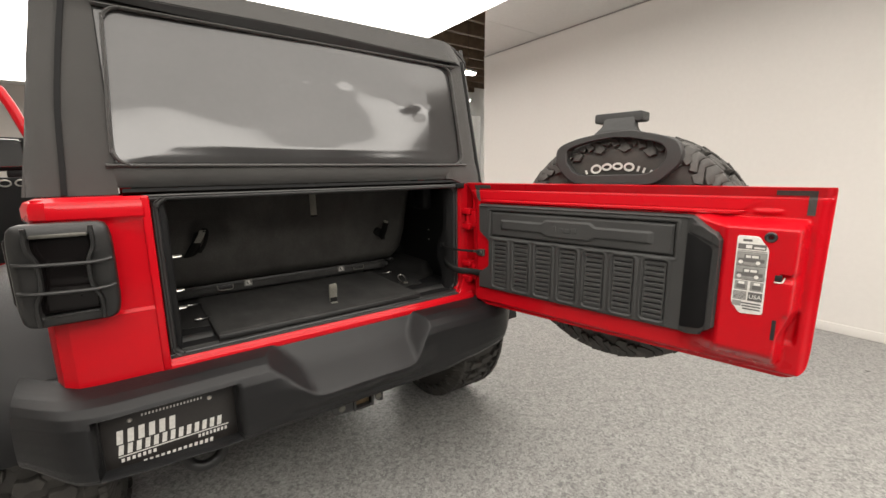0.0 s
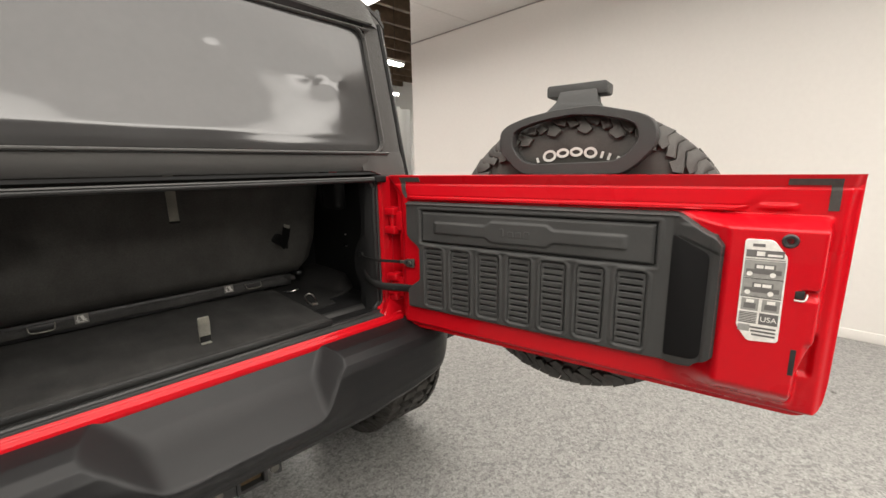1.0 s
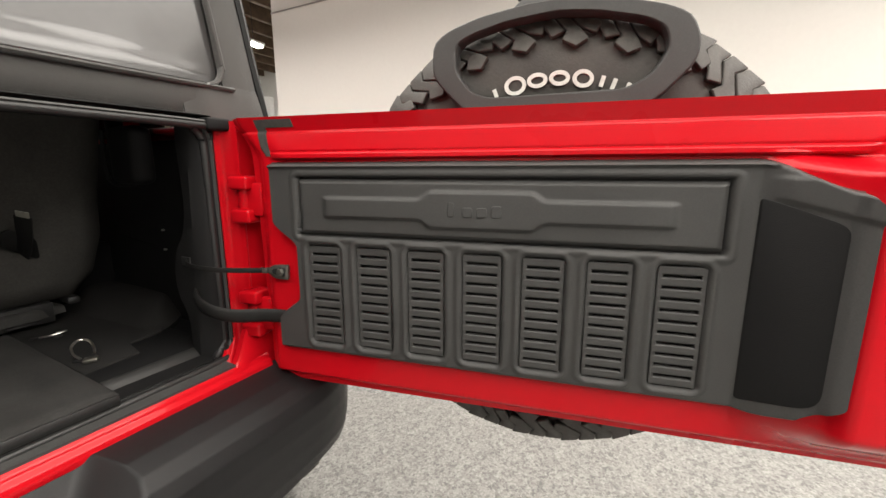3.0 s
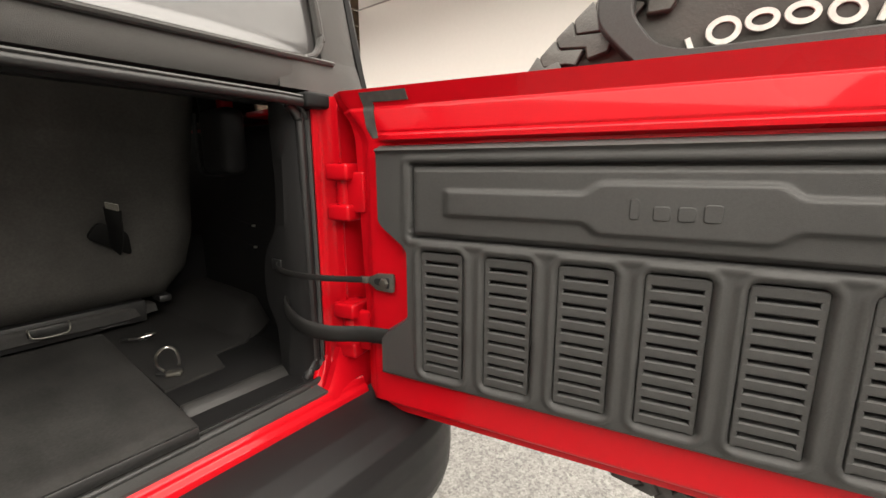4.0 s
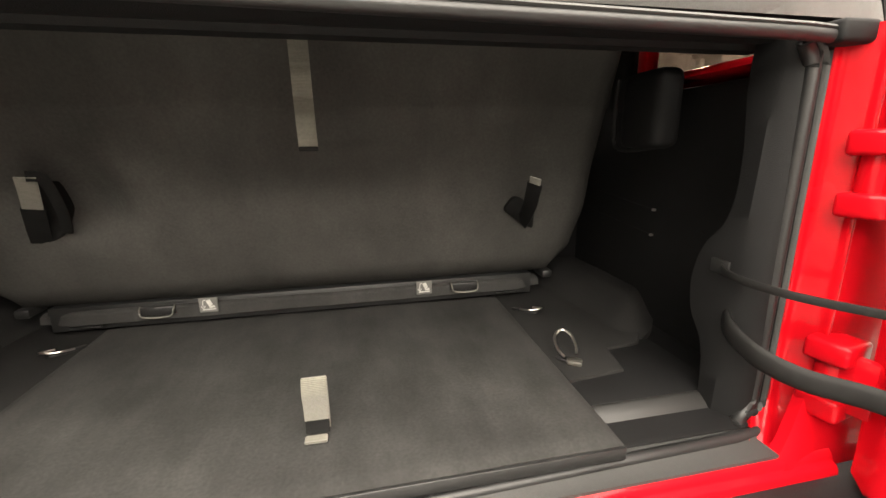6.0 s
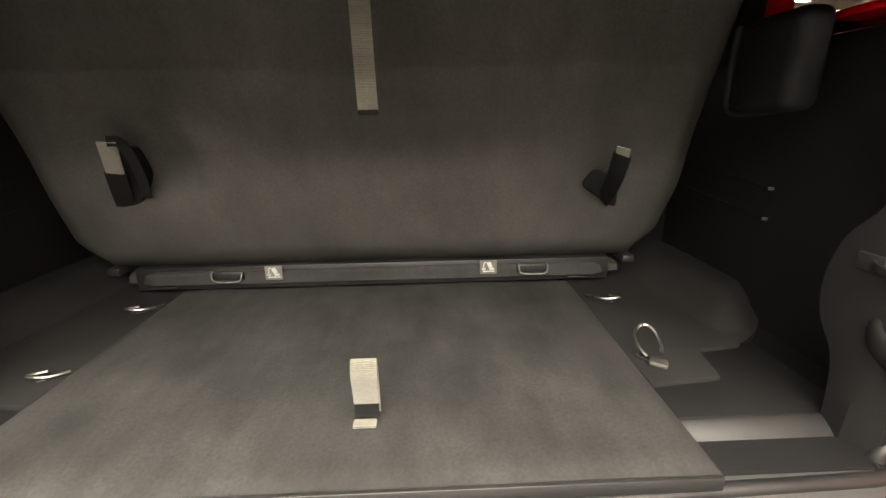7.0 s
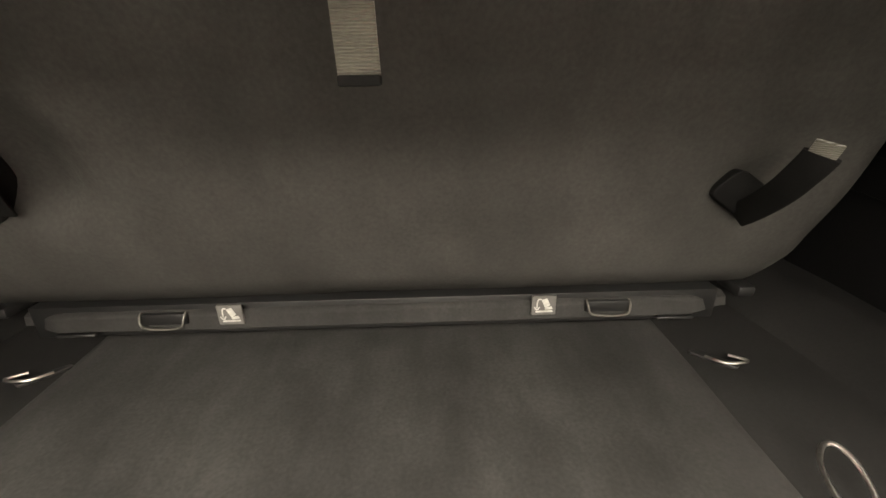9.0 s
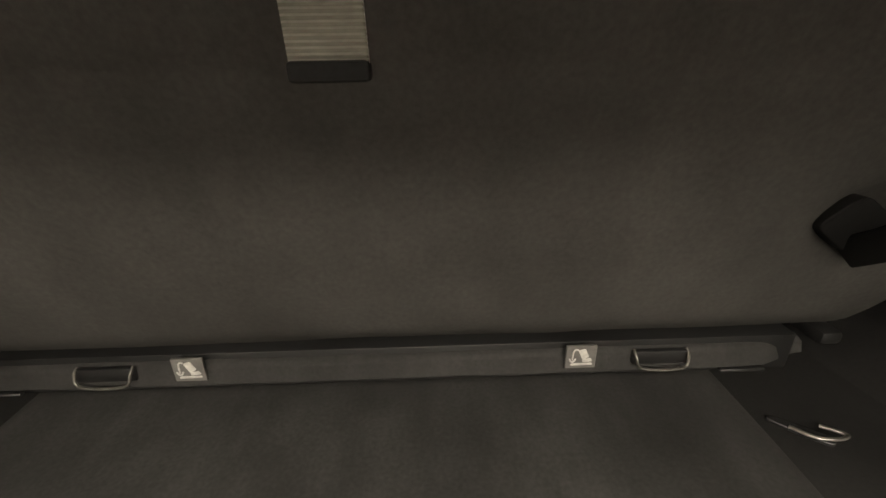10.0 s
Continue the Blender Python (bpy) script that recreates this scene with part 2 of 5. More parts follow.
def rounded(outline, radius, steps=4):
    """The outline with its corners rounded; radius may be one number or one for each corner."""
    out, n = [], len(outline)
    for i, c in enumerate(outline):
        r = radius[i] if isinstance(radius, (list, tuple)) else radius
        c = Vector(c)
        a, b = Vector(outline[i - 1]) - c, Vector(outline[(i + 1) % n]) - c
        r = min(r, a.length * 0.48, b.length * 0.48)
        if r <= 0:
            out.append(tuple(c))
            continue
        p, q = c + a.normalized() * r, c + b.normalized() * r
        for k in range(steps + 1):
            t = k / steps
            out.append(tuple(p * (1 - t) ** 2 + c * 2 * t * (1 - t) + q * t * t))
    return out


def smooth_line(points, steps=6, closed=False):
    """Catmull-Rom through the points."""
    p = [Vector(v) for v in points]
    n = len(p)
    out = []
    for i in range(n if closed else n - 1):
        a = p[(i - 1) % n] if closed or i else p[0]
        b, c = p[i], p[(i + 1) % n]
        d = p[(i + 2) % n] if closed or i + 2 < n else p[-1]
        for k in range(steps):
            t = k / steps
            out.append(0.5 * (2 * b + (c - a) * t + (2 * a - 5 * b + 4 * c - d) * t * t + (3 * b - a - 3 * c + d) * t ** 3))
    if not closed:
        out.append(p[-1])
    return out


def sweep(points, section, closed=False, up=(0, 0, 1), into=None):
    """Draw a section of (across, up) offsets along a line."""
    bm = bmesh.new()
    pts, rings, n = [Vector(v) for v in points], [], len(points)
    for i, p in enumerate(pts):
        a = pts[i - 1] if i or closed else pts[0]
        b = pts[(i + 1) % n] if i + 1 < n or closed else pts[-1]
        t = (b - a).normalized()
        side = t.cross(Vector(up))
        side = side.normalized() if side.length > 1e-5 else Vector((1, 0, 0))
        top = side.cross(t)
        rings.append([bm.verts.new(p + side * u + top * v) for u, v in section])
    k = len(section)
    for i in range(n if closed else n - 1):
        r, s = rings[i], rings[(i + 1) % n]
        for j in range(k):
            bm.faces.new((r[j], r[(j + 1) % k], s[(j + 1) % k], s[j]))
    if not closed:
        bm.faces.new(rings[0][::-1])
        bm.faces.new(rings[-1])
    return join(into, bm)


def ring(r, s=None, n=10):
    return [(r * math.cos(2 * math.pi * i / n), (s or r) * math.sin(2 * math.pi * i / n)) for i in range(n)]


def flat(w, t):
    """Section of a strap: w wide, t thick, with rounded edges."""
    return [(-w / 2, -t * 0.3), (-w / 2 + t / 2, -t / 2), (w / 2 - t / 2, -t / 2), (w / 2, -t * 0.3), (w / 2, t * 0.3), (w / 2 - t / 2, t / 2), (-w / 2 + t / 2, t / 2), (-w / 2, t * 0.3)]


def lathe(profile, n=48, into=None, m=None):
    """Turn (radius, height) about local z."""
    bm = bmesh.new()
    rows = [[bm.verts.new((r * math.cos(2 * math.pi * i / n), r * math.sin(2 * math.pi * i / n), h)) for i in range(n)] for r, h in profile]
    for a, b in zip(rows, rows[1:]):
        for i in range(n):
            bm.faces.new((a[i], a[(i + 1) % n], b[(i + 1) % n], b[i]))
    bmesh.ops.remove_doubles(bm, verts=bm.verts, dist=1e-5)
    if m is not None:
        bm.transform(m)
    return join(into, bm)


def sheet(fn, us, vs, back=None, into=None):
    """A surface fn(u, v) over two lists of values; back moves a copy behind it and closes the rim."""
    bm = bmesh.new()
    f = [[bm.verts.new(fn(u, v)) for v in vs] for u in us]
    for i in range(len(us) - 1):
        for j in range(len(vs) - 1):
            bm.faces.new((f[i][j], f[i + 1][j], f[i + 1][j + 1], f[i][j + 1]))
    if back is not None:
        back = Vector(back)
        g = [[bm.verts.new(v.co + back) for v in row] for row in f]
        for i in range(len(us) - 1):
            for j in range(len(vs) - 1):
                bm.faces.new((g[i][j], g[i][j + 1], g[i + 1][j + 1], g[i + 1][j]))
        rim = [(i, 0) for i in range(len(us))] + [(len(us) - 1, j) for j in range(1, len(vs))] + \
              [(i, len(vs) - 1) for i in range(len(us) - 2, -1, -1)] + [(0, j) for j in range(len(vs) - 2, 0, -1)]
        for (i, j), (k, l) in zip(rim, rim[1:] + rim[:1]):
            bm.faces.new((f[i][j], g[i][j], g[k][l], f[k][l]))
    return join(into, bm)


def steps(a, b, n):
    return [a + (b - a) * i / n for i in range(n + 1)]


def ease(x, a, b):
    t = min(1, max(0, (x - a) / (b - a)))
    return t * t * (3 - 2 * t)


def inside(x, a, b, s):
    """1 between a and b, falling to 0 over s at both ends."""
    return ease(x, a - s, a + s) * (1 - ease(x, b - s, b + s))


# ---- the photo bay ----
def structure(name, bm, mat, label, category):
    return tagged(part(name, bm, mat), label, category, kind="structure")


WALL_X, WALL_END, WALL_TOP = 3.60, 3.36, 2.79
BACK_Y, FRONT_Y, LEFT_X = -4.4, 9.0, -4.4

structure("floor", box(-9, 12, -7, 18, -0.12, 0.0, 0), FLOOR, "grey flaked epoxy floor of the photo bay", "floor")
structure("wall_east", box(WALL_X, WALL_X + 0.12, BACK_Y, WALL_END, 0, WALL_TOP, 0), WALLPAINT, "smooth white painted wall beside the car", "wall")
# Never in view; darkened to dim the bounce on the seat back.
structure("wall_south", box(LEFT_X, WALL_X, BACK_Y - 0.12, BACK_Y, 0, WALL_TOP, 0), GREYWALL, "unseen wall behind the camera, darkened to cut bounce light", "wall")
structure("wall_west", box(LEFT_X - 0.12, LEFT_X, BACK_Y, FRONT_Y, 0, WALL_TOP, 0), WALLPAINT, "white painted wall along the car", "wall")
structure("wall_north", box(LEFT_X, 1.6, FRONT_Y, FRONT_Y + 0.12, 0, WALL_TOP, 0), WALLPAINT, "white painted wall ahead of the car", "wall")
bm = box(WALL_X - 0.012, WALL_X - 0.001, BACK_Y, WALL_END, 0, 0.07, 0.003)
structure("baseboard", bm, WALLPAINT, "low white skirting strip along the wall", "baseboard")
bm = box(WALL_X - 0.014, WALL_X - 0.001, BACK_Y, WALL_END, WALL_TOP - 0.012, WALL_TOP - 0.001, 0.002)
structure("trim", bm, SEAM, "thin dark shadow joint under the ceiling", "trim")

# Ceiling boards with open joints; the corner towards the workshop is cut away.
BOX_X0, BOX_X1, BOX_Y0, BOX_Y1, BOX_Z = -2.05, 2.05, -1.98, 7.2, 2.56
SLANT = 1.15
bm = bmesh.new()
cuts = [BACK_Y, -2.9, -1.06, 1.05, 2.28, WALL_END]
for a, b in zip(cuts, cuts[1:]):
    far = lambda x: min(b, WALL_END - (WALL_X - x) * SLANT)
    x0, x1 = 2.3, WALL_X + 0.12
    xa = max(x0, WALL_X - (WALL_END - a) / SLANT + 0.004)
    lim = WALL_X - (WALL_END - b) / SLANT
    pts = [(xa, a + 0.003), (x1, a + 0.003), (x1, b - 0.003)]
    if lim > x0:
        pts.append((lim, b - 0.003))
    if xa == x0:
        pts.append((x0, far(x0) - 0.003))
    slab(pts, WALL_TOP, WALL_TOP + 0.03, xy, 0.001, 1, into=bm)
box(LEFT_X, -1.9, BACK_Y, FRONT_Y, WALL_TOP, WALL_TOP + 0.03, 0, into=bm)
box(-1.9, 2.3, BACK_Y, BOX_Y0 + 0.10, WALL_TOP, WALL_TOP + 0.03, 0, into=bm)
box(-1.9, 1.6, BOX_Y1 - 0.15, FRONT_Y, WALL_TOP, WALL_TOP + 0.03, 0, into=bm)
structure("ceiling", bm, CEILPAINT, "white ceiling boards with open joints", "ceiling")

# The softbox over the car, and a second bank behind it.
def softbox(x0, x1, y0, y1, glow, side, label):
    ob = thing("softbox", label, "ceiling light", pose(0, 0, BOX_Z), "overhead softboxes")
    part("diffuser", box(x0 + 0.02, x1 - 0.02, y0 + 0.02, y1 - 0.02, 0.005, 0.012, 0), glow, ob, "glowing white diffuser")
    # Side skirts; on the main box they are an added, unseen light source.
    for a, b in ((x0, x0 + 0.018), (x1 - 0.018, x1)):
        part("fabric_skirt", box(a, b, y0, y1, 0.0, 0.2, 0.003), side, ob, "white added side skirt, aglow on the main box")
    for c, d in ((y0, y0 + 0.018), (y1 - 0.018, y1)):
        part("frame_rail", box(x0 + 0.018, x1 - 0.018, c, d, 0.0, 0.2, 0.003), CEILPAINT, ob, "white frame rail")
    part("back_cover", box(x0 + 0.02, x1 - 0.02, y0 + 0.02, y1 - 0.02, 0.19, 0.2, 0), CEILPAINT, ob, "white back cover")


softbox(BOX_X0, BOX_X1, BOX_Y0, BOX_Y1, SOFTBOX, SKIRT, "huge white overhead softbox lighting the car")
# Rear bank is out of view; its power is raised to reach the seat.
softbox(-1.75, 2.45, -3.95, -2.10, REARBOX, CEILPAINT, "wide white overhead softbox behind the car")

# The workshop past the end of the wall: dark timber roof, lights, pale far wall.
structure("workshop_roof", box(-9, 12, -7, 18, 5.0, 5.1, 0), TIMBER, "dark timber workshop roof deck", "roof")
structure("workshop_wall", box(1.6, 12, 14.0, 14.2, 0, 5.0, 0), CEILPAINT, "pale far workshop wall", "wall")
structure("workshop_wall_side", box(11.9, 12.0, -7, 14, 0, 5.0, 0), CEILPAINT, "pale side wall of the workshop", "wall")
structure("workshop_wall_rear", box(-9, 12, -7.1, -7.0, 0, 5.0, 0), CEILPAINT, "pale rear wall of the workshop", "wall")
structure("workshop_wall_west", box(-9.1, -9, -7, 18, 0, 5.0, 0), CEILPAINT, "pale west wall of the workshop", "wall")
joist = tagged(part("roof_joist", box(-1.0, 12, -0.06, 0.06, -0.32, 0, 0.004), TIMBER, at=pose(0, 4.2, 4.99)),
               "dark timber roof joist in the workshop", "joist", "workshop roof joists")
for k in range(1, 12):
    copy_thing(joist, pose(0, 4.2 + 0.85 * k, 4.99))


def workshop_light(x, y, z):
    ob = thing("workshop_light", "bright fluorescent batten, one of the seen and added workshop lights", "ceiling light", pose(x, y, z, 0, 0, 8), "workshop lights")
    part("tray", box(-0.62, 0.62, -0.09, 0.09, 0.05, 0.1, 0.008), CEILPAINT, ob, "white steel tray")
    for s in (-0.045, 0.045):
        part("tube", sweep([(-0.58, s, 0.025), (0.58, s, 0.025)], ring(0.017)), TUBELIGHT, ob, "glowing tube")
    for s in (-0.4, 0.4):
        part("chain", sweep([(s, 0, 0.1), (s, 0, 4.98 - z)], ring(0.005, n=5)), BLACKSTEEL, ob, "hanging wire")
    return ob


workshop_light(5.6, 6.6, 3.45)
workshop_light(7.9, 9.6, 3.45)
workshop_light(9.6, 12.4, 3.45)
# Battens added from here on; the first, unseen, lights the curtain.
workshop_light(6.8, 4.0, 3.3)
workshop_light(3.4, 7.6, 3.6)
workshop_light(6.2, 11.6, 3.6)

# A pale curtain of plastic sheet hangs past the end of the wall.
bm = sheet(lambda u, v: Vector((4.2 + 1.9 * u, 5.4 + 0.9 * u + 0.05 * math.sin(26 * u) * (0.4 + v), 2.45 * v)), steps(0, 1, 40), steps(0, 1, 4), (0.0, 0.004, 0))
tagged(part("plastic_curtain", bm, CEILPAINT), "pale plastic curtain hanging past the wall end", "curtain")


# ---- the car: body, soft top, bumper, wheels ----
car = thing("car", "red off-road car with a dark soft top and an open tailgate", "car", pose(0, 0, 0))
SIDE = 0.72


def corner_panel(s):
    """Red body corner beside the tailgate opening, wrapping on to the body side."""
    inner = 0.482 if s < 0 else 0.60
    back = 0.0 if s < 0 else 0.055
    path = [(inner, back + 0.02), (inner, back), (inner + 0.01, back - 0.002), (0.62 if s < 0 else 0.645, back), (0.672, back + 0.004), (0.7, back + 0.022), (SIDE - 0.004, back + 0.055), (SIDE, back + 0.1),
            (SIDE + 0.002, 0.3), (SIDE + 0.002, 0.62), (SIDE, 0.98)]
    zs = [0.695, 0.70, 0.74, 0.80, 0.868, 0.876, 0.884, 0.95, 1.05, 1.108, 1.116, 1.124, 1.15, 1.163, 1.172]
    off = [0.010, 0.0, 0.0, 0.0, 0.0, -0.002, 0.004, 0.004, 0.004, 0.004, -0.001, -0.008, -0.008, -0.002, 0.02]

    def fn(i, j):
        i, j = int(i), int(j)
        x, y = path[i]
        a, b = Vector(path[max(0, i - 1)]), Vector(path[min(len(path) - 1, i + 1)])
        t = (b - a).normalized()
        o = off[j] * (1 if i > 1 else 0)
        z = zs[j]
        return Vector((s * (x - t.y * o), y + t.x * o, z))
    bm = sheet(fn, range(len(path)), range(len(zs)))
    return part("corner_panel", bm, RED, car, "glossy red rear body corner", angle=25)


corner_panel(-1)
corner_panel(1)
part("corner_cap", box(-0.700, -0.478, 0.020, 0.30, 1.160, 1.1705, 0.003), RED, car, "red top of the body corner")
part("corner_cap", box(0.590, 0.705, 0.070, 0.30, 1.160, 1.1705, 0.003), RED, car, "red top of the body corner")

# Sill under the opening: a rolled red lip over the bumper.
prof = [(0.05, 0.700), (0.05, 0.722), (0.016, 0.7235), (0.0105, 0.7227), (0.0068, 0.7195), (0.0050, 0.7150), (0.0036, 0.7110), (-0.0006, 0.7092), (-0.0024, 0.7060), (-0.0038, 0.7000), (-0.0040, 0.692), (0.002, 0.682), (0.05, 0.678)]
bm = slab([(y, z) for y, z in prof], -0.50, 0.60, lambda a, b, d: Vector((d, a, b)), 0)
part("sill", bm, RED, car, "red lower lip of the opening", angle=50)

# Red jambs of the opening.
jamb = rounded([(0.588, 0.70), (0.716, 0.70), (0.716, 1.172), (0.590, 1.172), (0.589, 1.14), (0.588, 0.78)], [0, 0, 0.01, 0.01, 0.01, 0.05], 5)
bm = slab(jamb, 0.031, 0.05, xz, 0.005, 3)


def jamb_pt(v, z):
    """Face of the pillar that turns in from the hinges to the seal, with two rolled ribs."""
    k = 1 - ease(z, 0.712, 0.762)
    x = 0.560 + 0.034 * v - 0.055 * k * (1 - v)
    y = 0.074 - 0.043 * ease(v, 0.05, 1.0) - 0.050 * k * (1 - v)
    rib = math.exp(-((v - 0.30) / 0.10) ** 2) + 0.7 * math.exp(-((v - 0.92) / 0.10) ** 2)
    return Vector((x - 0.004 * rib, y - 0.006 * rib, z))


sheet(jamb_pt, steps(0, 1, 24), steps(0.712, 1.172, 30), (0.006, 0.010, 0), into=bm)
part("hinge_jamb", bm, RED, car, "red hinge pillar with a raised rib")


def foot_pt(x, v):
    """Smooth sweep from the sill lip up into the hinge pillar."""
    k = ease(x, 0.520, 0.590)
    top = 0.010 * (1 - k) + 0.028 * k
    low = -0.0035 + 0.012 * k
    return Vector((x, low + (top - low) * v ** 1.4, 0.690 + 0.010 * k + (0.031 + 0.070 * k) * v))


part("jamb_foot", sheet(foot_pt, steps(0.505, 0.715, 30), steps(0, 1, 14), (0, 0.012, 0)), RED, car, "red sweep at the foot of the pillar", angle=60)
part("corner_block", box(0.545, 0.590, 0.040, 0.105, 1.154, 1.176, 0.005, 3), DARK, car, "small black block on the pillar top")
bm = slab([(-0.497, 0.70), (-0.478, 0.70), (-0.476, 1.172), (-0.495, 1.172)], -0.006, 0.05, xz, 0.005, 3)
part("latch_jamb", bm, RED, car, "red edge of the latch pillar")

# Plastic flange along the latch pillar, and the bright striker parts in it.
bm = slab(rounded([(-0.480, 0.735), (-0.447, 0.735), (-0.443, 0.78), (-0.441, 1.12), (-0.446, 1.158), (-0.480, 1.158)], [0, 0.008, 0.02, 0.02, 0.008, 0], 4), 0.027, 0.145, xz, 0.006, 3)
part("latch_trim", bm, DARK, car, "black plastic flange of the latch pillar")
for z, w in ((0.982, 0.032), (0.878, 0.020), (0.823, 0.022)):
    part("striker", sweep(smooth_line([(-0.50, 0.15, z), (-0.434 + w * 0.3, 0.148, z), (-0.434 + w * 0.3, 0.162, z + 0.002), (-0.50, 0.165, z + 0.002)], 3), ring(0.003, n=8)), SILVER, car, "bright steel latch striker")

# Weatherstrip round the opening.
def seal_line(outline, radii, y):
    """Closed line round the opening that runs deeper along the hinge pillar."""
    return smooth_line([(x, y + 0.046 * ease(x, 0.46, 0.545), z) for x, z in rounded(outline, radii, 6)], 2, True)


part("weatherstrip", sweep(seal_line([(-0.466, 0.728), (0.549, 0.728), (0.549, 1.162), (-0.464, 1.164)], [0.035, 0.048, 0.040, 0.04], 0.021), ring(0.0068, 0.0078, 12), True, (0, 1, 0)), SEAL, car, "black rubber weatherstrip")
part("seal_lip", sweep(seal_line([(-0.473, 0.7215), (0.560, 0.7215), (0.559, 1.1685), (-0.471, 1.1705)], [0.041, 0.054, 0.046, 0.046], 0.019), ring(0.0034, 0.008, 8), True, (0, 1, 0)), TRIM, car, "thin outer sealing lip")

# Bumper: full-width moulding with a step cut into the middle.
END_P = [(0.03, 0.705), (-0.018, 0.697), (-0.055, 0.690), (-0.085, 0.679), (-0.104, 0.664), (-0.115, 0.640), (-0.119, 0.605), (-0.120, 0.565), (-0.119, 0.525), (-0.113, 0.493), (-0.095, 0.470), (-0.05, 0.462), (0.0, 0.462)]


def smin(a, b, r=0.005):
    h = max(r - abs(a - b), 0) / r
    return min(a, b) - h * h * r * 0.25


def bumper_point(x, v):
    j = min(int(v), len(END_P) - 2)
    y, z = Vector(END_P[j]).lerp(Vector(END_P[j + 1]), v - j)
    # lower lip of the step stands proud in the middle
    mid = ease(x, -0.30, -0.08) * (1 - ease(x, 0.17, 0.34))
    y -= 0.033 * mid * ease(z, 0.50, 0.56) * (1 - ease(z, 0.585, 0.655))
    # dished step: back wall, pad and two end walls
    back = -0.003 - 0.66 * (0.690 - z)
    pad = -0.042 - 1.62 * (0.632 - z)
    right = RIGHT_Y - RIGHT_A * (x - 0.285) - RIGHT_C * (0.69 - z)
    left = -0.003 + 1.30 * (x + 0.205) - 1.95 * (0.69 - z)
    y = -smin(-y, -smin(smin(back, pad, 0.020), smin(right, left, 0.008), 0.020), 0.004 + 0.006 * (1 - ease(x, -0.16, 0.0)))
    # plate recess in the near-side face
    r = inside(x, -0.648, -0.338, 0.006) * inside(v, 4.7, 9.6, 0.2)
    y = y * (1 - r) - 0.052 * r
    w = max(0, abs(x) - 0.60)
    y += 1.9 * w * w + 0.3 * max(0, w - 0.1)
    z += (0.015 * ease(abs(x), 0.38, 0.5) + 0.020 * ease(abs(x), 0.5, 0.65) + 0.095 * ease(abs(x), 0.67, 0.80)) * ease(v, 5.5, 10) * (1 if x > 0 else 0.4) + 0.012 * ease(abs(x), 0.62, 0.8)
    return Vector((x, y, z))


RIGHT_Y, RIGHT_A, RIGHT_C = 0.0, 2.0, 2.2
BUMPER_XS = steps(-0.80, -0.66, 8) + steps(-0.652, -0.334, 36) + steps(-0.325, -0.06, 60) + steps(-0.05, 0.17, 14) + steps(0.175, 0.36, 60) + steps(0.37, 0.80, 20)
bm = sheet(bumper_point, sorted(set(BUMPER_XS)), steps(0, len(END_P) - 1, 110))
part("bumper", bm, BUMPER, car, "dark grey moulded rear bumper with a step", angle=60)
# rolled edge of the step, where the dish meets the outer face
line = []
for x in steps(-0.125, 0.318, 60):
    run = [bumper_point(x, v) for v in steps(1.5, 7.5, 240)]
    bend = [(run[i + 3] - run[i]).angle(run[i] - run[i - 3]) * (1 if (run[i + 3] - run[i]).normalized().y > (run[i] - run[i - 3]).normalized().y else 0) for i in range(3, len(run) - 3)]
    k = max(range(len(bend)), key=lambda i: bend[i])
    line.append(run[k + 3] + Vector((0, 0.0005, 0)))
line = [sum((line[max(0, min(len(line) - 1, i + d))] for d in range(-2, 3)), Vector()) / 5 for i in range(len(line))]
part("step_edge", sweep(line, ring(0.0022, n=8), up=(0, 1, 0)), BUMPER, car, "rolled edge of the bumper step")
# cheeks that turn forward round the body corner
for s in (-1, 1):
    bm = slab(rounded([(0.05, 0.575), (0.16, 0.60), (0.34, 0.64), (0.34, 0.70), (0.05, 0.70)], 0.02, 3), s * 0.69, s * 0.80, yz, 0.018, 3)
    part("bumper_cheek", bm, BUMPER, car, "grey bumper end cap")

# Hitch receiver and tow hook under the bumper.
bm = box(0.012, 0.022, -0.07, 0.2, 0.418, 0.492, 0.003)
for a, b, c, d in ((0.078, 0.088, 0.418, 0.492), (0.022, 0.078, 0.482, 0.492), (0.022, 0.078, 0.418, 0.428)):
    box(a, b, -0.07, 0.2, c, d, 0.003, into=bm)
part("hitch_receiver", bm, BLACKSTEEL, car, "black square hitch receiver tube")
part("hitch_plug", box(0.023, 0.077, -0.055, -0.045, 0.429, 0.460, 0.004), BRASS, car, "rusty steel inside the hitch")
for x0, x1 in ((-0.070, 0.012), (0.088, 0.125)):
    xm = (x0 + x1) / 2
    bm = slab(rounded([(x0, 0.480), (x0 + 0.012, 0.428), (x1, 0.420), (x1, 0.492)], 0.008, 3), -0.066, -0.056, xz, 0.003, 2)
    part("chain_plate", bm, BLACKSTEEL, car, "black safety chain plate")
    part("chain_hole", lathe([(0, 0.002), (0.010, 0.002), (0.012, 0.0), (0.012, -0.002), (0, -0.002)], 16, m=pose(xm, -0.0665, 0.443, 90, 0, 0)), DULLSTEEL, car, "pale chain hole")
bm = sweep(smooth_line([(-0.475, 0.1, 0.45), (-0.475, 0.09, 0.36), (-0.43, 0.08, 0.325), (-0.375, 0.09, 0.35), (-0.37, 0.1, 0.45)], 6), ring(0.018, n=10), up=(0, 1, 0))
part("tow_hook", bm, BLACKSTEEL, car, "black steel tow hook")
bm = box(-0.62, 0.62, 0.14, 0.3, 0.40, 0.60, 0.02)
part("cross_member", bm, BLACKSTEEL, car, "black frame cross member")
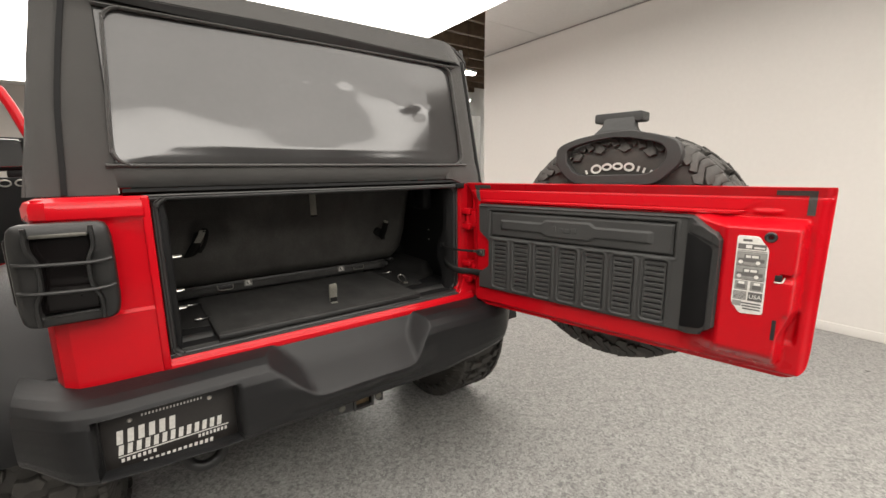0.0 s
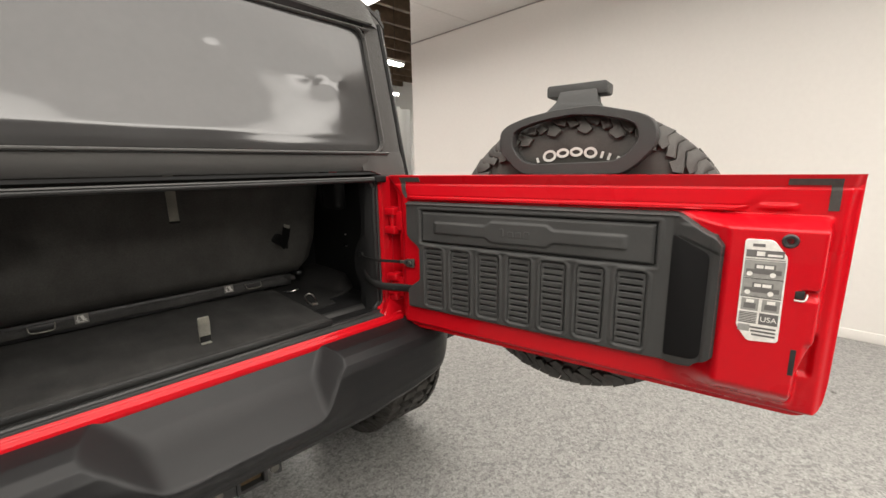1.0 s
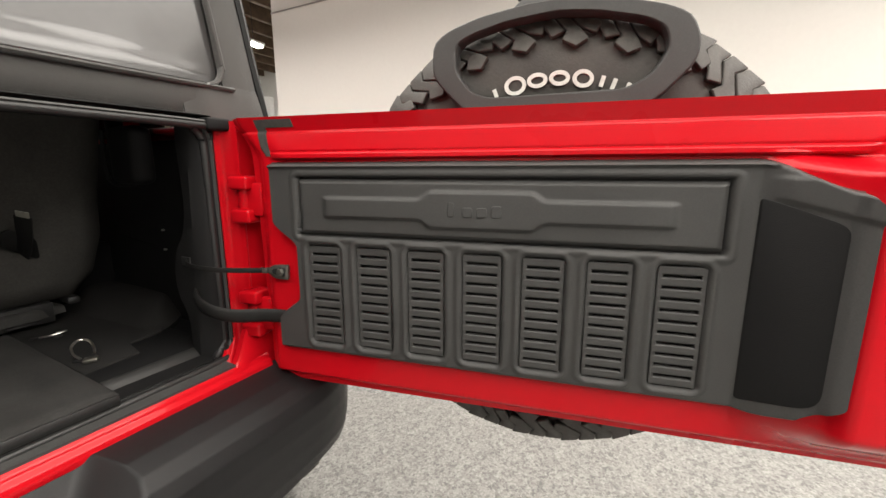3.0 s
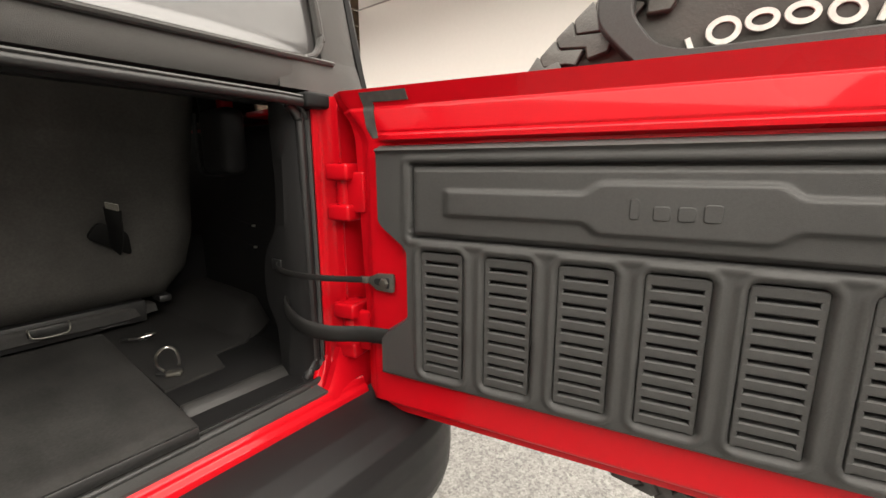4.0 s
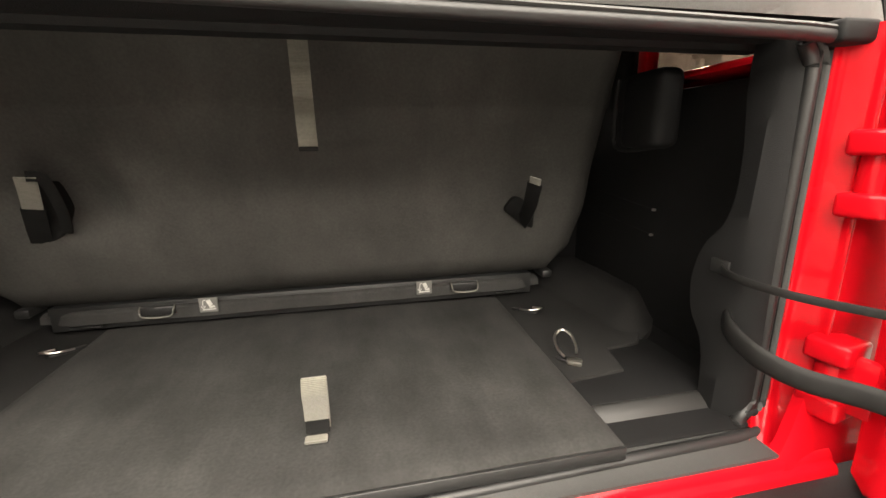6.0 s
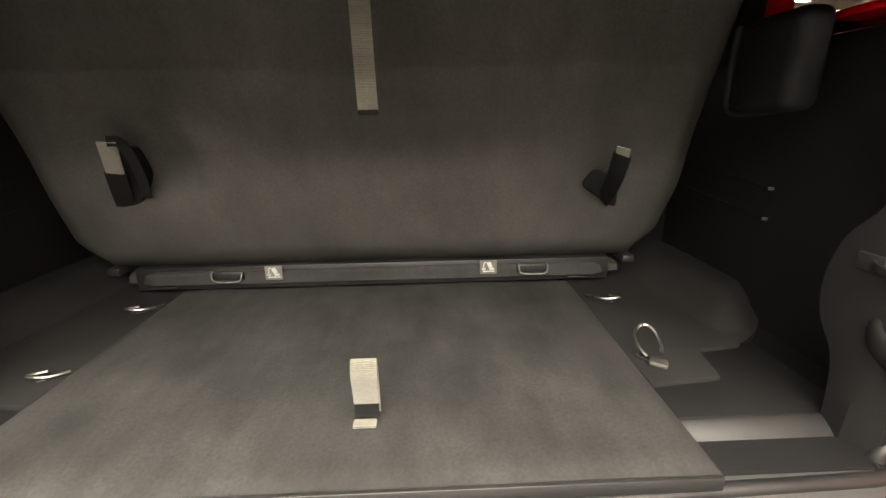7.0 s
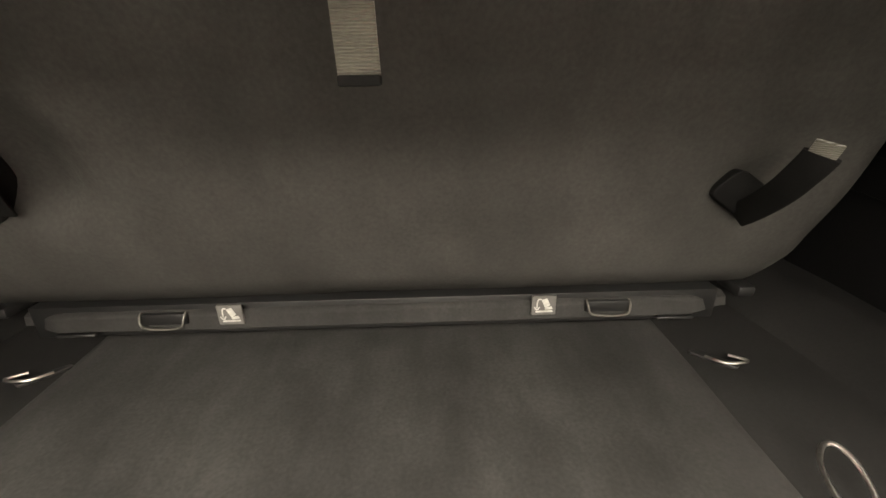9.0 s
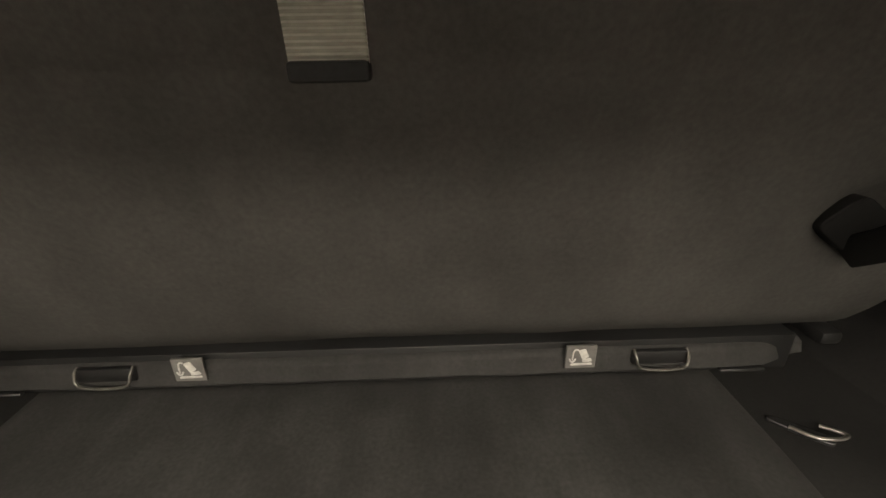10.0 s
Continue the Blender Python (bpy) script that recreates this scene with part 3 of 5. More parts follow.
bm = lathe([(0.0, -0.3), (0.115, -0.3), (0.125, -0.28), (0.125, 0.28), (0.115, 0.3), (0.0, 0.3)], 24, m=pose(-0.05, 0.34, 0.42, 0, 90, 0))
part("muffler", bm, BLACKSTEEL, car, "dark steel muffler")
bm = sweep([(-0.62, 0.57, 0.42), (0.62, 0.57, 0.42)], ring(0.05, n=12))
lathe([(0.0, -0.12), (0.1, -0.1), (0.135, 0), (0.1, 0.1), (0, 0.12)], 20, into=bm, m=pose(0.1, 0.57, 0.42, 0, 90, 0))
part("rear_axle", bm, BLACKSTEEL, car, "black rear axle tube")

# Underside and body sides, so that the car is closed.
bm = box(-0.70, 0.70, 0.06, 3.3, 0.56, 0.66, 0.01)
part("floor_pan", bm, BLACKSTEEL, car, "black underside of the body")


# Wheels: chunky all-terrain tyres.
def tyre_mesh(r, w, rim, m=None):
    prof = [(rim - 0.004, -w * 0.36), (rim + 0.006, -w * 0.41), (rim + 0.018, -w * 0.44), (rim + 0.055, -w * 0.485), (rim + 0.10, -w * 0.5), (r - 0.062, -w * 0.49), (r - 0.040, -w * 0.462), (r - 0.024, -w * 0.42), (r - 0.021, -w * 0.3),
            (r - 0.021, w * 0.3), (r - 0.024, w * 0.42), (r - 0.040, w * 0.462), (r - 0.062, w * 0.49), (rim + 0.10, w * 0.5), (rim + 0.055, w * 0.485), (rim + 0.018, w * 0.44), (rim + 0.006, w * 0.41), (rim - 0.004, w * 0.36), (rim - 0.012, 0), (rim - 0.004, -w * 0.36)]
    return lathe(prof, 72, m=m)


def tread_block(r, w, kind, wide=1.0):
    """One tread or shoulder block, at angle 0 (along local x), to be turned about local z."""
    if kind == "shoulder":
        o = rounded([(-0.017, 0.27), (0.012, 0.25), (0.021, 0.33), (0.016, 0.44), (0.004, 0.485), (-0.02, 0.46), (-0.025, 0.36)], 0.003, 1)
    elif kind == "lug":
        bm = bmesh.new()
        for o in ([(-0.046, 0.002), (-0.022, 0.002), (-0.014, 0.020), (-0.030, 0.042), (-0.046, 0.052), (-0.052, 0.036), (-0.040, 0.022)],
                  [(-0.019, 0.002), (0.004, 0.002), (0.008, 0.018), (-0.010, 0.046), (-0.004, 0.060), (-0.022, 0.072), (-0.036, 0.060), (-0.027, 0.044), (-0.011, 0.021)],
                  [(0.0075, 0.002), (0.030, 0.004), (0.034, 0.020), (0.016, 0.042), (0.010, 0.054), (-0.006, 0.045), (0.0115, 0.019)]):
            ca, cq = sum(p[0] for p in o) / len(o), sum(p[1] for p in o) / len(o)
            o = [(ca + 1.10 * (a - ca), cq + 1.08 * (q - cq)) for a, q in o]
            slab(o, -0.006, 0.0145, lambda a, q, d: Vector((r - 0.94 * q, a * wide, w * 0.487 - 0.45 * max(0, 0.056 - 0.94 * q) + d)), 0.0020, 1, into=bm)
        return bm
    else:
        o = [(-0.020, 0.02), (0.0, -0.015), (0.022, 0.03), (0.017, 0.13), (0.026, 0.20), (-0.004, 0.235), (-0.024, 0.19), (-0.016, 0.10)]
    bm = bmesh.new()

    def pt(a, b, d):
        if kind == "shoulder":
            drop = 0.03 * ease(b, 0.36, 0.5)
        else:
            drop = 0
        return Vector((r - 0.014 + d - drop, a * wide, b * w))
    slab(o, -0.020, 0.0125, pt, 0.0025, 1, into=bm)
    return bm


def tread(r, w, n=42):
    """All the blocks round a tyre in one mesh, for wheels that stay half hidden."""
    bm = bmesh.new()
    for kind, shift in (("shoulder", 0), ("lug", 0.5), ("mid", 0.3)):
        for side in (1, -1):
            for i in range(n):
                b = tread_block(r, w, kind)
                if side < 0:
                    b.transform(Matrix.Diagonal((1, -1, -1, 1)))
                b.transform(Matrix.Rotation(2 * math.pi * (i + shift + (0.25 if side < 0 else 0)) / n, 4, "Z"))
                join(bm, b)
    return bm


R, W, RIM = 0.42, 0.275, 0.222


def wheel(x, y, s):
    at = pose(x, y, R - 0.006) @ Matrix.Rotation(radians(90 * s), 4, "Y")
    hub = part("wheel", lathe([(0, 0.03), (0.05, 0.04), (0.06, 0.02), (0.15, 0.0), (0.19, 0.03), (RIM - 0.02, 0.1), (RIM, 0.12), (RIM, -0.12), (RIM - 0.015, -0.12), (RIM - 0.03, 0.02), (0.1, -0.03), (0, -0.03)], 40), BLACKSTEEL, car, "black alloy wheel", at)
    part("tyre", tyre_mesh(R, W, RIM), RUBBER, hub, "black all-terrain tyre")
    tr = part("tread", tread(R, W, 34), RUBBER, hub, "blocky tread")
    tr["kind"] = "stuff"
    return hub


rear = wheel(-0.80, 0.57, -1)
for x, y, s in ((0.80, 0.57, 1), (-0.80, 3.55, -1), (0.80, 3.55, 1)):
    w = copy_thing(rear, pose(x, y, R - 0.006) @ Matrix.Rotation(radians(90 * s), 4, "Y"))

# Fender flares, body sides, bonnet and screen: plain forms further forward.
for s in (-1, 1):
    for y0 in (0.57, 3.55):
        bm = sheet(lambda u, v: Vector((s * (0.70 + 0.235 * v), y0 + (0.50 + 0.012 * math.sin(3 * v)) * math.cos(u), 0.47 + (0.50 - 0.05 * v ** 3) * math.sin(u))), [radians(d) for d in range(4, 177, 8)], [0, 0.3, 0.6, 0.85, 0.97, 1.0], (0, 0, -0.02))
        part("fender_flare", bm, BUMPER, car, "dark grey plastic fender flare")
    bm = slab(rounded([(0.98, 0.62), (3.0, 0.62), (3.0, 1.12), (2.9, 1.172), (0.98, 1.172)], 0.02, 2), s * 0.66, s * SIDE, yz, 0.01)
    part("body_side", bm, RED, car, "red body side")
bm = slab(rounded([(2.95, 0.66), (4.25, 0.66), (4.25, 1.02), (4.1, 1.10), (2.95, 1.17)], 0.04, 3), -0.64, 0.64, yz, 0.03, 3)
part("bonnet", bm, RED, car, "red bonnet and nose")
bm = slab([(2.93, 1.16), (2.98, 1.16), (2.70, 1.76), (2.65, 1.76)], -0.70, 0.70, yz, 0.01)
part("windscreen", bm, SMOKED, car, "dark windscreen in its frame")

# Tail lamp with its wire guard on the latch-side corner.
lamp = part("tail_lamp", box(-0.722, -0.575, -0.032, 0.06, 0.900, 1.108, 0.012, 3), DARK, car, "square tail lamp behind a black guard")
part("lens", box(-0.705, -0.592, -0.038, -0.030, 0.912, 1.092, 0.004), SMOKED, lamp, "dark smoked lens")


def hoop(outer, inner, d0, d1, n=72, into=None):
    """A flat frame in x and z between two outlines about one middle, with rounded faces."""
    cx, cz = sum(a for a, b in inner) / len(inner), sum(b for a, b in inner) / len(inner)

    def cast(o, i):
        d = Vector((math.cos(2 * math.pi * i / n), math.sin(2 * math.pi * i / n)))
        best = 0.01
        for (a, b), (e, f) in zip(o, o[1:] + o[:1]):
            px, pz, qx, qz = a - cx, b - cz, e - a, f - b
            den = d.x * qz - d.y * qx
            if abs(den) > 1e-9:
                t, s = (px * qz - pz * qx) / den, (px * d.y - pz * d.x) / den
                if t > 0 and -0.001 <= s <= 1.001:
                    best = max(best, t)
        return cx + d.x * best, cz + d.y * best
    bm = bmesh.new()
    rows = []
    for f, d in ((0.0, d1), (0.0, d0 + 0.004), (0.12, d0), (0.7, d0 + 0.002), (0.93, d0 + 0.006), (1.0, d0 + 0.014), (1.0, d1)):
        row = []
        for i in range(n):
            (a, b), (c, e) = cast(inner, i), cast(outer, i)
            row.append(bm.verts.new((a + (c - a) * f, d, b + (e - b) * f)))
        rows.append(row)
    for r, s in zip(rows, rows[1:] + rows[:1]):
        for i in range(n):
            bm.faces.new((r[i], r[(i + 1) % n], s[(i + 1) % n], s[i]))
    return join(into, bm)


outer = rounded([(-0.736, 0.884), (-0.566, 0.884), (-0.560, 0.93), (-0.560, 1.075), (-0.566, 1.120), (-0.736, 1.120), (-0.742, 1.075), (-0.742, 0.93)], 0.022, 4)
inner = rounded([(-0.704, 0.908), (-0.592, 0.908), (-0.592, 0.945), (-0.604, 0.975), (-0.604, 1.032), (-0.594, 1.060), (-0.594, 1.092), (-0.704, 1.092), (-0.704, 1.060), (-0.692, 1.032), (-0.692, 0.975), (-0.704, 0.945)], 0.008, 3)
part("guard", hoop(outer, inner, -0.054, -0.020), GUARD, lamp, "black moulded lamp guard with a waisted opening", angle=50)
for a in (-1, 1):
    line = smooth_line([(-0.651 + a * dx, -0.060, z) for dx, z in ((0.056, 0.892), (0.056, 0.94), (0.044, 0.975), (0.044, 1.032), (0.056, 1.065), (0.056, 1.112))], 4)
    part("guard_rib", sweep(line, [(-0.005, -0.004), (0.005, -0.004), (0.003, 0.005), (-0.003, 0.005)], up=(0, -1, 0)), GUARD, lamp, "raised guard rib")
for z in (0.968, 1.032):
    bm = sweep(smooth_line([(-0.735, -0.056, z + 0.004), (-0.70, -0.067, z), (-0.60, -0.067, z - 0.004), (-0.565, -0.056, z)], 4), ring(0.0042, n=8))
    part("guard_bar", bm, GUARD, lamp, "thin guard cross bar")
part("lens_lip", box(-0.702, -0.602, -0.0545, -0.038, 1.088, 1.098, 0.003), DULLSTEEL, lamp, "pale top edge of the lens")
part("lens_foot", box(-0.700, -0.602, -0.0535, -0.040, 0.906, 0.911, 0.002), GUARD, lamp, "lower edge of the lens")
part("side_reflector", box(-0.752, -0.722, -0.02, 0.05, 0.93, 1.09, 0.012, 3), SMOKED, lamp, "side of the lamp")

# ---- soft top ----
LEAN_Y = 0.178


def back_y(z):
    return 0.160 + (z - 1.24) * LEAN_Y


def half_width(x, z):
    """Outer side of the top, leaning in towards the roof."""
    return 0.787 - 0.05 * (z - 1.2) if x > 0 else 0.733 - 0.145 * (z - 1.2)


def top_rear(x, z):
    """Outer rear face of the soft top with turned corners."""
    w = max(0, abs(x) - (0.655 if x < 0 else 0.715))
    return Vector((math.copysign(min(abs(x), half_width(x, z)), x), back_y(z) + 5.2 * w * w + 0.004 * math.sin(9 * x + 4 * z) * (1 if abs(x) > 0.6 else 0.3), z))


GX0, GX1, GZ0 = -0.545, 0.668, 1.250


def roof_edge(x):
    return 1.775 - 3.2 * max(0, abs(x) - 0.62) ** 2


def flap_z(x):
    return 1.708 - 0.024 * ease(x, -0.1, 0.75)


# frame of fabric round the window: below, at both sides
xs = steps(-0.543, 0.66, 34)
bm = sheet(lambda x, v: top_rear(x, 1.190 + (GZ0 + 0.006 - 1.190) * v) + Vector((0, 0.012 * (1 - v) ** 3 - 0.006 * math.sin(3.14 * v), 0)), xs, [0, 0.1, 0.25, 0.5, 0.75, 0.9, 1.0], (0, 0.012, 0))
part("lower_rail", bm, FABRIC, car, "dark fabric rail under the rear window")
for a, b in ((-0.80, GX0 + 0.004), (GX1 - 0.004, 0.85)):
    bm = sheet(lambda x, v: top_rear(x, 1.172 + (roof_edge(x) - 0.02 - 1.172) * v), steps(a, b, 14), steps(0, 1, 24), (0, 0.01, 0))
    part("corner_fabric", bm, FABRIC, car, "dark twill corner of the soft top")
bm = sheet(lambda x, v: top_rear(x, 1.191 - 0.030 * ease(x, 0.59, 0.68) + v * (GZ0 + 0.006 - 1.191 + 0.030 * ease(x, 0.59, 0.68))) + Vector((0, -0.0008 - 0.0085 * (1 - v ** 3) * ease(x, 0.57, 0.63), 0)), steps(0.575, 0.76, 20), [0, 0.06, 0.3, 0.5, 0.7, 0.85, 1.0], (0, 0.01, 0))
part("corner_skirt", bm, FABRIC, car, "dark twill skirt over the body corner")
for pts in ([(0.757, 1.165), (0.752, 1.3), (0.745, 1.45), (0.738, 1.60), (0.732, 1.70)], [(-0.652, 1.175), (-0.648, 1.25), (-0.640, 1.40), (-0.622, 1.55), (-0.600, 1.69), (-0.59, 1.75)],):
    line = smooth_line([top_rear(x, z) + Vector((0, -0.003 if x < 0 else -0.010 * (1 - ease(z, 1.2, 1.3)) - 0.002, 0)) for x, z in pts], 5)
    part("zip_seam", sweep(line, [(-0.006, -0.004), (0.006, -0.004), (0.006, 0.004), (-0.006, 0.004)], up=(0, -1, 0)), DARK, car, "black zip seam of the soft top")
# welt round the window
welt = rounded([(GX0, GZ0), (GX1, GZ0), (GX1 - 0.014, 1.668), (GX0 + 0.024, 1.682)], [0.06, 0.06, 0.05, 0.05], 8)
line = smooth_line([top_rear(x, z) + Vector((0, -0.004, 0)) for x, z in welt], 2, True)
part("window_welt", sweep(line, ring(0.005, 0.009, 8), True, (0, -1, 0)), FABRIC, car, "stitched fabric welt round the window")


def vinyl(x, z):
    """Flexible window: slack waves, heavier towards the lower edge."""
    u, v = (x - GX0) / (GX1 - GX0), (z - GZ0) / 0.5
    edge = max(0, min(1, 8 * u, 8 * (1 - u), 9 * v, 14 * (1.72 - z)))
    y = back_y(z) + 0.005
    bow = 0.010 * math.sin(math.pi * min(1, max(0, u)))
    waves = 0.0085 * math.sin(3.4 * x + 3 + 4 * z) * math.sin(6.0 * z + 1.0 + 2.0 * x) + 0.0042 * noise.noise(Vector((x * 4.0, z * 6, 3.1))) \
        + 0.0002 * noise.noise(Vector((x * 14, z * 20, 9.7))) + 0.0022 * math.exp(-((z - 1.272) / 0.014) ** 2)
    for a, b, h, r in ((-0.06, 1.52, 0.0022, 0.020), (0.02, 1.545, 0.0020, 0.016), (0.16, 1.52, -0.0022, 0.024), (0.40, 1.48, 0.0030, 0.03), (0.47, 1.46, -0.0028, 0.028), (0.53, 1.475, 0.0022, 0.022), (0.45, 1.58, 0.0035, 0.05)):
        waves += h * math.exp(-((x - a) ** 2 + (z - b) ** 2 * 1.8) / (r * r))
    return Vector((x, y - edge * (bow * 0.6 + waves), z))


bm = sheet(vinyl, steps(GX0 + 0.002, GX1 - 0.004, 150), steps(GZ0 + 0.004, 1.765, 80), (0, 0.003, 0))
part("rear_window", bm, VINYL, car, "slack smoked vinyl rear window", angle=180)
# roof with the flap that hangs over the window head
xs = steps(-0.80, 0.80, 48)


bm = sheet(lambda x, v: Vector((math.copysign(min(abs(x), half_width(x, 1.70)), x), back_y(1.75) - 0.030 + 0.028 * v + 4.5 * max(0, abs(x) - 0.66) ** 2, flap_z(x) + (roof_edge(x) - flap_z(x)) * v)), xs, [0, 0.05, 0.2, 0.5, 0.8, 0.95, 1.0], (0, 0.008, 0))
# Black strip stands in for the shadow gap below the flap.
part("flap_shadow", sheet(lambda x, v: Vector((x, back_y(1.70) - 0.022 + 0.012 * v, flap_z(x) + 0.004 - (0.006 + 0.022 * inside(x, -0.46, 0.46, 0.30)) * v)), steps(-0.56, 0.69, 44), [0, 0.5, 1.0], (0, 0.004, 0)), SEAL, car, "black strip for the shadow gap under the flap")
part("roof_flap", bm, FABRIC, car, "dark fabric flap over the window head")
bm = sheet(lambda x, v: Vector((math.copysign(min(abs(x), half_width(x, 1.70)), x), back_y(1.75) - 0.001 + v * 2.42, roof_edge(x) + 0.045 * math.sin(min(1, v * 3) * 1.57))), xs, [0, 0.01, 0.03, 0.08, 0.15, 0.3, 0.5, 0.75, 1.0], (0, 0, -0.012))
part("roof_fabric", bm, FABRIC, car, "dark twill roof of the soft top")
for s in (-1, 1):
    bm = sheet(lambda y, z: Vector((s * half_width(s, z), y + 0.17 * (z - 1.172), z)), [0.17, 0.22, 0.27], steps(1.172, 1.76, 8), (s * -0.008, 0, 0))
    part("side_fabric", bm, FABRIC, car, "dark twill side of the soft top")
    bm = sheet(lambda y, z: Vector((s * half_width(s, z), y + 0.17 * (z - 1.172), z)), [1.0, 1.1, 1.2], steps(1.172, 1.76, 8), (s * -0.008, 0, 0))
    part("side_fabric", bm, FABRIC, car, "dark twill side of the soft top")
    # Opaque window and fabric panels added to block side light into the cabin.
    bm = sheet(lambda y, z: Vector((s * (half_width(s, z) - 0.006), y + 0.17 * (z - 1.172), z)), [1.2, 1.9, 2.75], steps(1.172, 1.72, 4), (s * -0.004, 0, 0))
    part("side_window", bm, SMOKED, car, "opaque dark side window, added to keep light out")
    bm = sheet(lambda y, z: Vector((s * half_width(s, z), y + 0.17 * (z - 1.172), z)), [0.60, 0.8, 1.0], steps(1.172, 1.76, 8), (s * -0.008, 0, 0))
    part("side_fabric", bm, FABRIC, car, "dark twill side of the soft top")
    bm = sheet(lambda y, z: Vector((s * (half_width(s, z) - 0.006), y + 0.17 * (z - 1.172), z)), [0.27, 0.44, 0.60], steps(1.172 if s < 0 else 1.32, 1.76, 4), (s * -0.004, 0, 0))
    part("quarter_window", bm, SMOKED, car, "opaque dark quarter window, added to keep light out")
    bm = box(s * 0.62 - 0.03, s * 0.62 + 0.03, 0.4, 2.7, 1.68, 1.75, 0.012)
    part("roof_rail", bm, DARK, car, "black rail under the roof")

for s in (-1, 1):
    part("side_rail", box(s * 0.715 - 0.022, s * 0.715 + 0.022, 0.2, 1.0, 1.172, 1.205 if s < 0 else 1.190, 0.006), FABRIC if s < 0 else TANRAIL, car, "covered rail along the body top")

pane = part("quarter_pane", sheet(lambda y, z: Vector((half_width(1, z) - 0.008, y + 0.17 * (z - 1.172), z)), [0.24, 0.60, 1.02], [1.186, 1.25, 1.325], (-0.002, 0, 0)), TINTED, car, "clear tinted vinyl of the quarter window")
pane.visible_shadow = False

# header bar over the opening, dark, with grooves
prof = [(0.06, 1.180), (0.085, 1.172), (0.10, 1.166), (0.118, 1.168), (0.122, 1.176), (0.135, 1.176), (0.139, 1.166), (0.160, 1.166), (0.165, 1.180), (0.160, 1.187), (0.10, 1.187)]
bm = slab(prof, -0.53, 0.565, lambda a, b, d: Vector((d, a, b)), 0)
part("header_bar", bm, DARK, car, "black grooved header bar of the opening", angle=50)


# ---- tailgate, swung open ----
GATE = pose(0.574, 0.015, 0, 0, 0, math.degrees(math.atan2(-0.980, 0.1994)))


def gz(u, z, n):
    """Gate coordinates: along from the hinge, height, proud of the inner face."""
    return Vector((u, -n, z))


SKIN = rounded([(-0.014, 1.176), (0.020, 1.12), (0.032, 0.75), (0.034, 0.716), (0.075, 0.682), (1.052, 0.686), (1.084, 0.710), (1.089, 0.76), (1.093, 1.172)],
               [0.0, 0.02, 0.01, 0.02, 0.03, 0.02, 0.02, 0.03, 0.004], 4)
gate = part("tailgate", slab(SKIN, -0.075, -0.017, gz, 0.004, 2), RED, car, "red tailgate swung wide open", GATE)


def shell_n(u, z):
    """Inner red pressing: rolled rim, a band under the top edge, a raised latch box."""
    rim = min(ease(u, 0.035, 0.06), 1 - ease(u, 1.068, 1.084), ease(z, 0.694, 0.708))
    n = -0.016 + 0.016 * rim
    # band that leans back under the edge, then the edge flange that leans out again
    lip = 0.0030 * inside(z, 1.103, 1.1125, 0.0016)
    band = (ease(z, 1.101, 1.105) * (0.0060 - 0.0064 * max(0, z - 1.1125) / 0.036) + lip - 0.0016 * math.exp(-((z - 1.1150) / 0.0013) ** 2)) * (1 - ease(z, 1.146, 1.150))
    n += band * inside(u, 0.085, 0.930 + 1.2 * (z - 1.12), 0.014)
    n += (-0.0030 + 0.0090 * max(0, z - 1.150) / 0.024) * ease(z, 1.146, 1.150)
    roof = 1.098 - 0.010 * ease(u, 0.82, 0.90)
    lift = max(0, min(1, (u - 0.806) / 0.090)) * (0.82 + 0.18 * ease(u, 0.886, 0.906)) * (1 - ease(u, 1.038 - 0.020 * (1 - ease(z, 0.80, 0.885)), 1.058 - 0.020 * (1 - ease(z, 0.80, 0.885)))) * (1 - ease(z, roof - 0.012, roof + 0.012)) * ease(z, 0.706, 0.775)
    n += 0.078 * lift
    n += 0.006 * math.exp(-((u - 0.972) / 0.026) ** 4 - ((z - 1.113) / 0.006) ** 4)
    # hand notch in the latch edge
    n -= 0.010 * inside(u, 1.030, 1.056, 0.005) * inside(z, 0.786, 0.872, 0.006)
    n -= 0.012 * inside(u, 1.016, 1.050, 0.004) * inside(z, 0.957, 0.973, 0.003)
    return n


us = steps(0.034, 0.78, 90) + steps(0.786, 0.90, 24) + steps(0.906, 1.087, 62)
zs = steps(0.694, 0.83, 48) + steps(0.834, 1.06, 56) + steps(1.063, 1.096, 14) + steps(1.0975, 1.1735, 62)


def shell_pt(u, z, d=0.0):
    """Point of the pressing, kept inside the rounded outline of the skin."""
    far = 1.048 + 0.032 * ease(z, 0.686, 0.716) + 0.006 * ease(z, 0.70, 0.76)
    near = 0.034 + 0.040 * (1 - ease(z, 0.686, 0.716))
    u = max(near, min(u, far))
    return gz(u + 0.012 * ease(z, 1.10, 1.172) * ((u > 0.9) * 0.45 - (u < 0.2) * 3.6), z, shell_n(u, z) + d)


bm = sheet(shell_pt, us, zs)
part("inner_pressing", bm, RED, gate, "red inner pressing", angle=60)

# Black trim panel with a lid, louvre pockets and a sloping end.
COLS = [0.149 + 0.0915 * k for k in range(7)]
CW, CZ0, CZ1 = 0.0645, 0.778, 0.959
PZ0, PZ1 = 0.758, 1.098


def panel_left(z):
    """Left rim of the panel, stepped back round the check strap."""
    return 0.074 + 0.046 * ease(z, 0.815, 0.862) * (1 - ease(z, 0.950, 0.998))


def panel_right(z):
    return 0.897 - 0.035 * (1 - ease(z, PZ0, 0.802)) - 0.012 * ease(z, 1.075, PZ1)


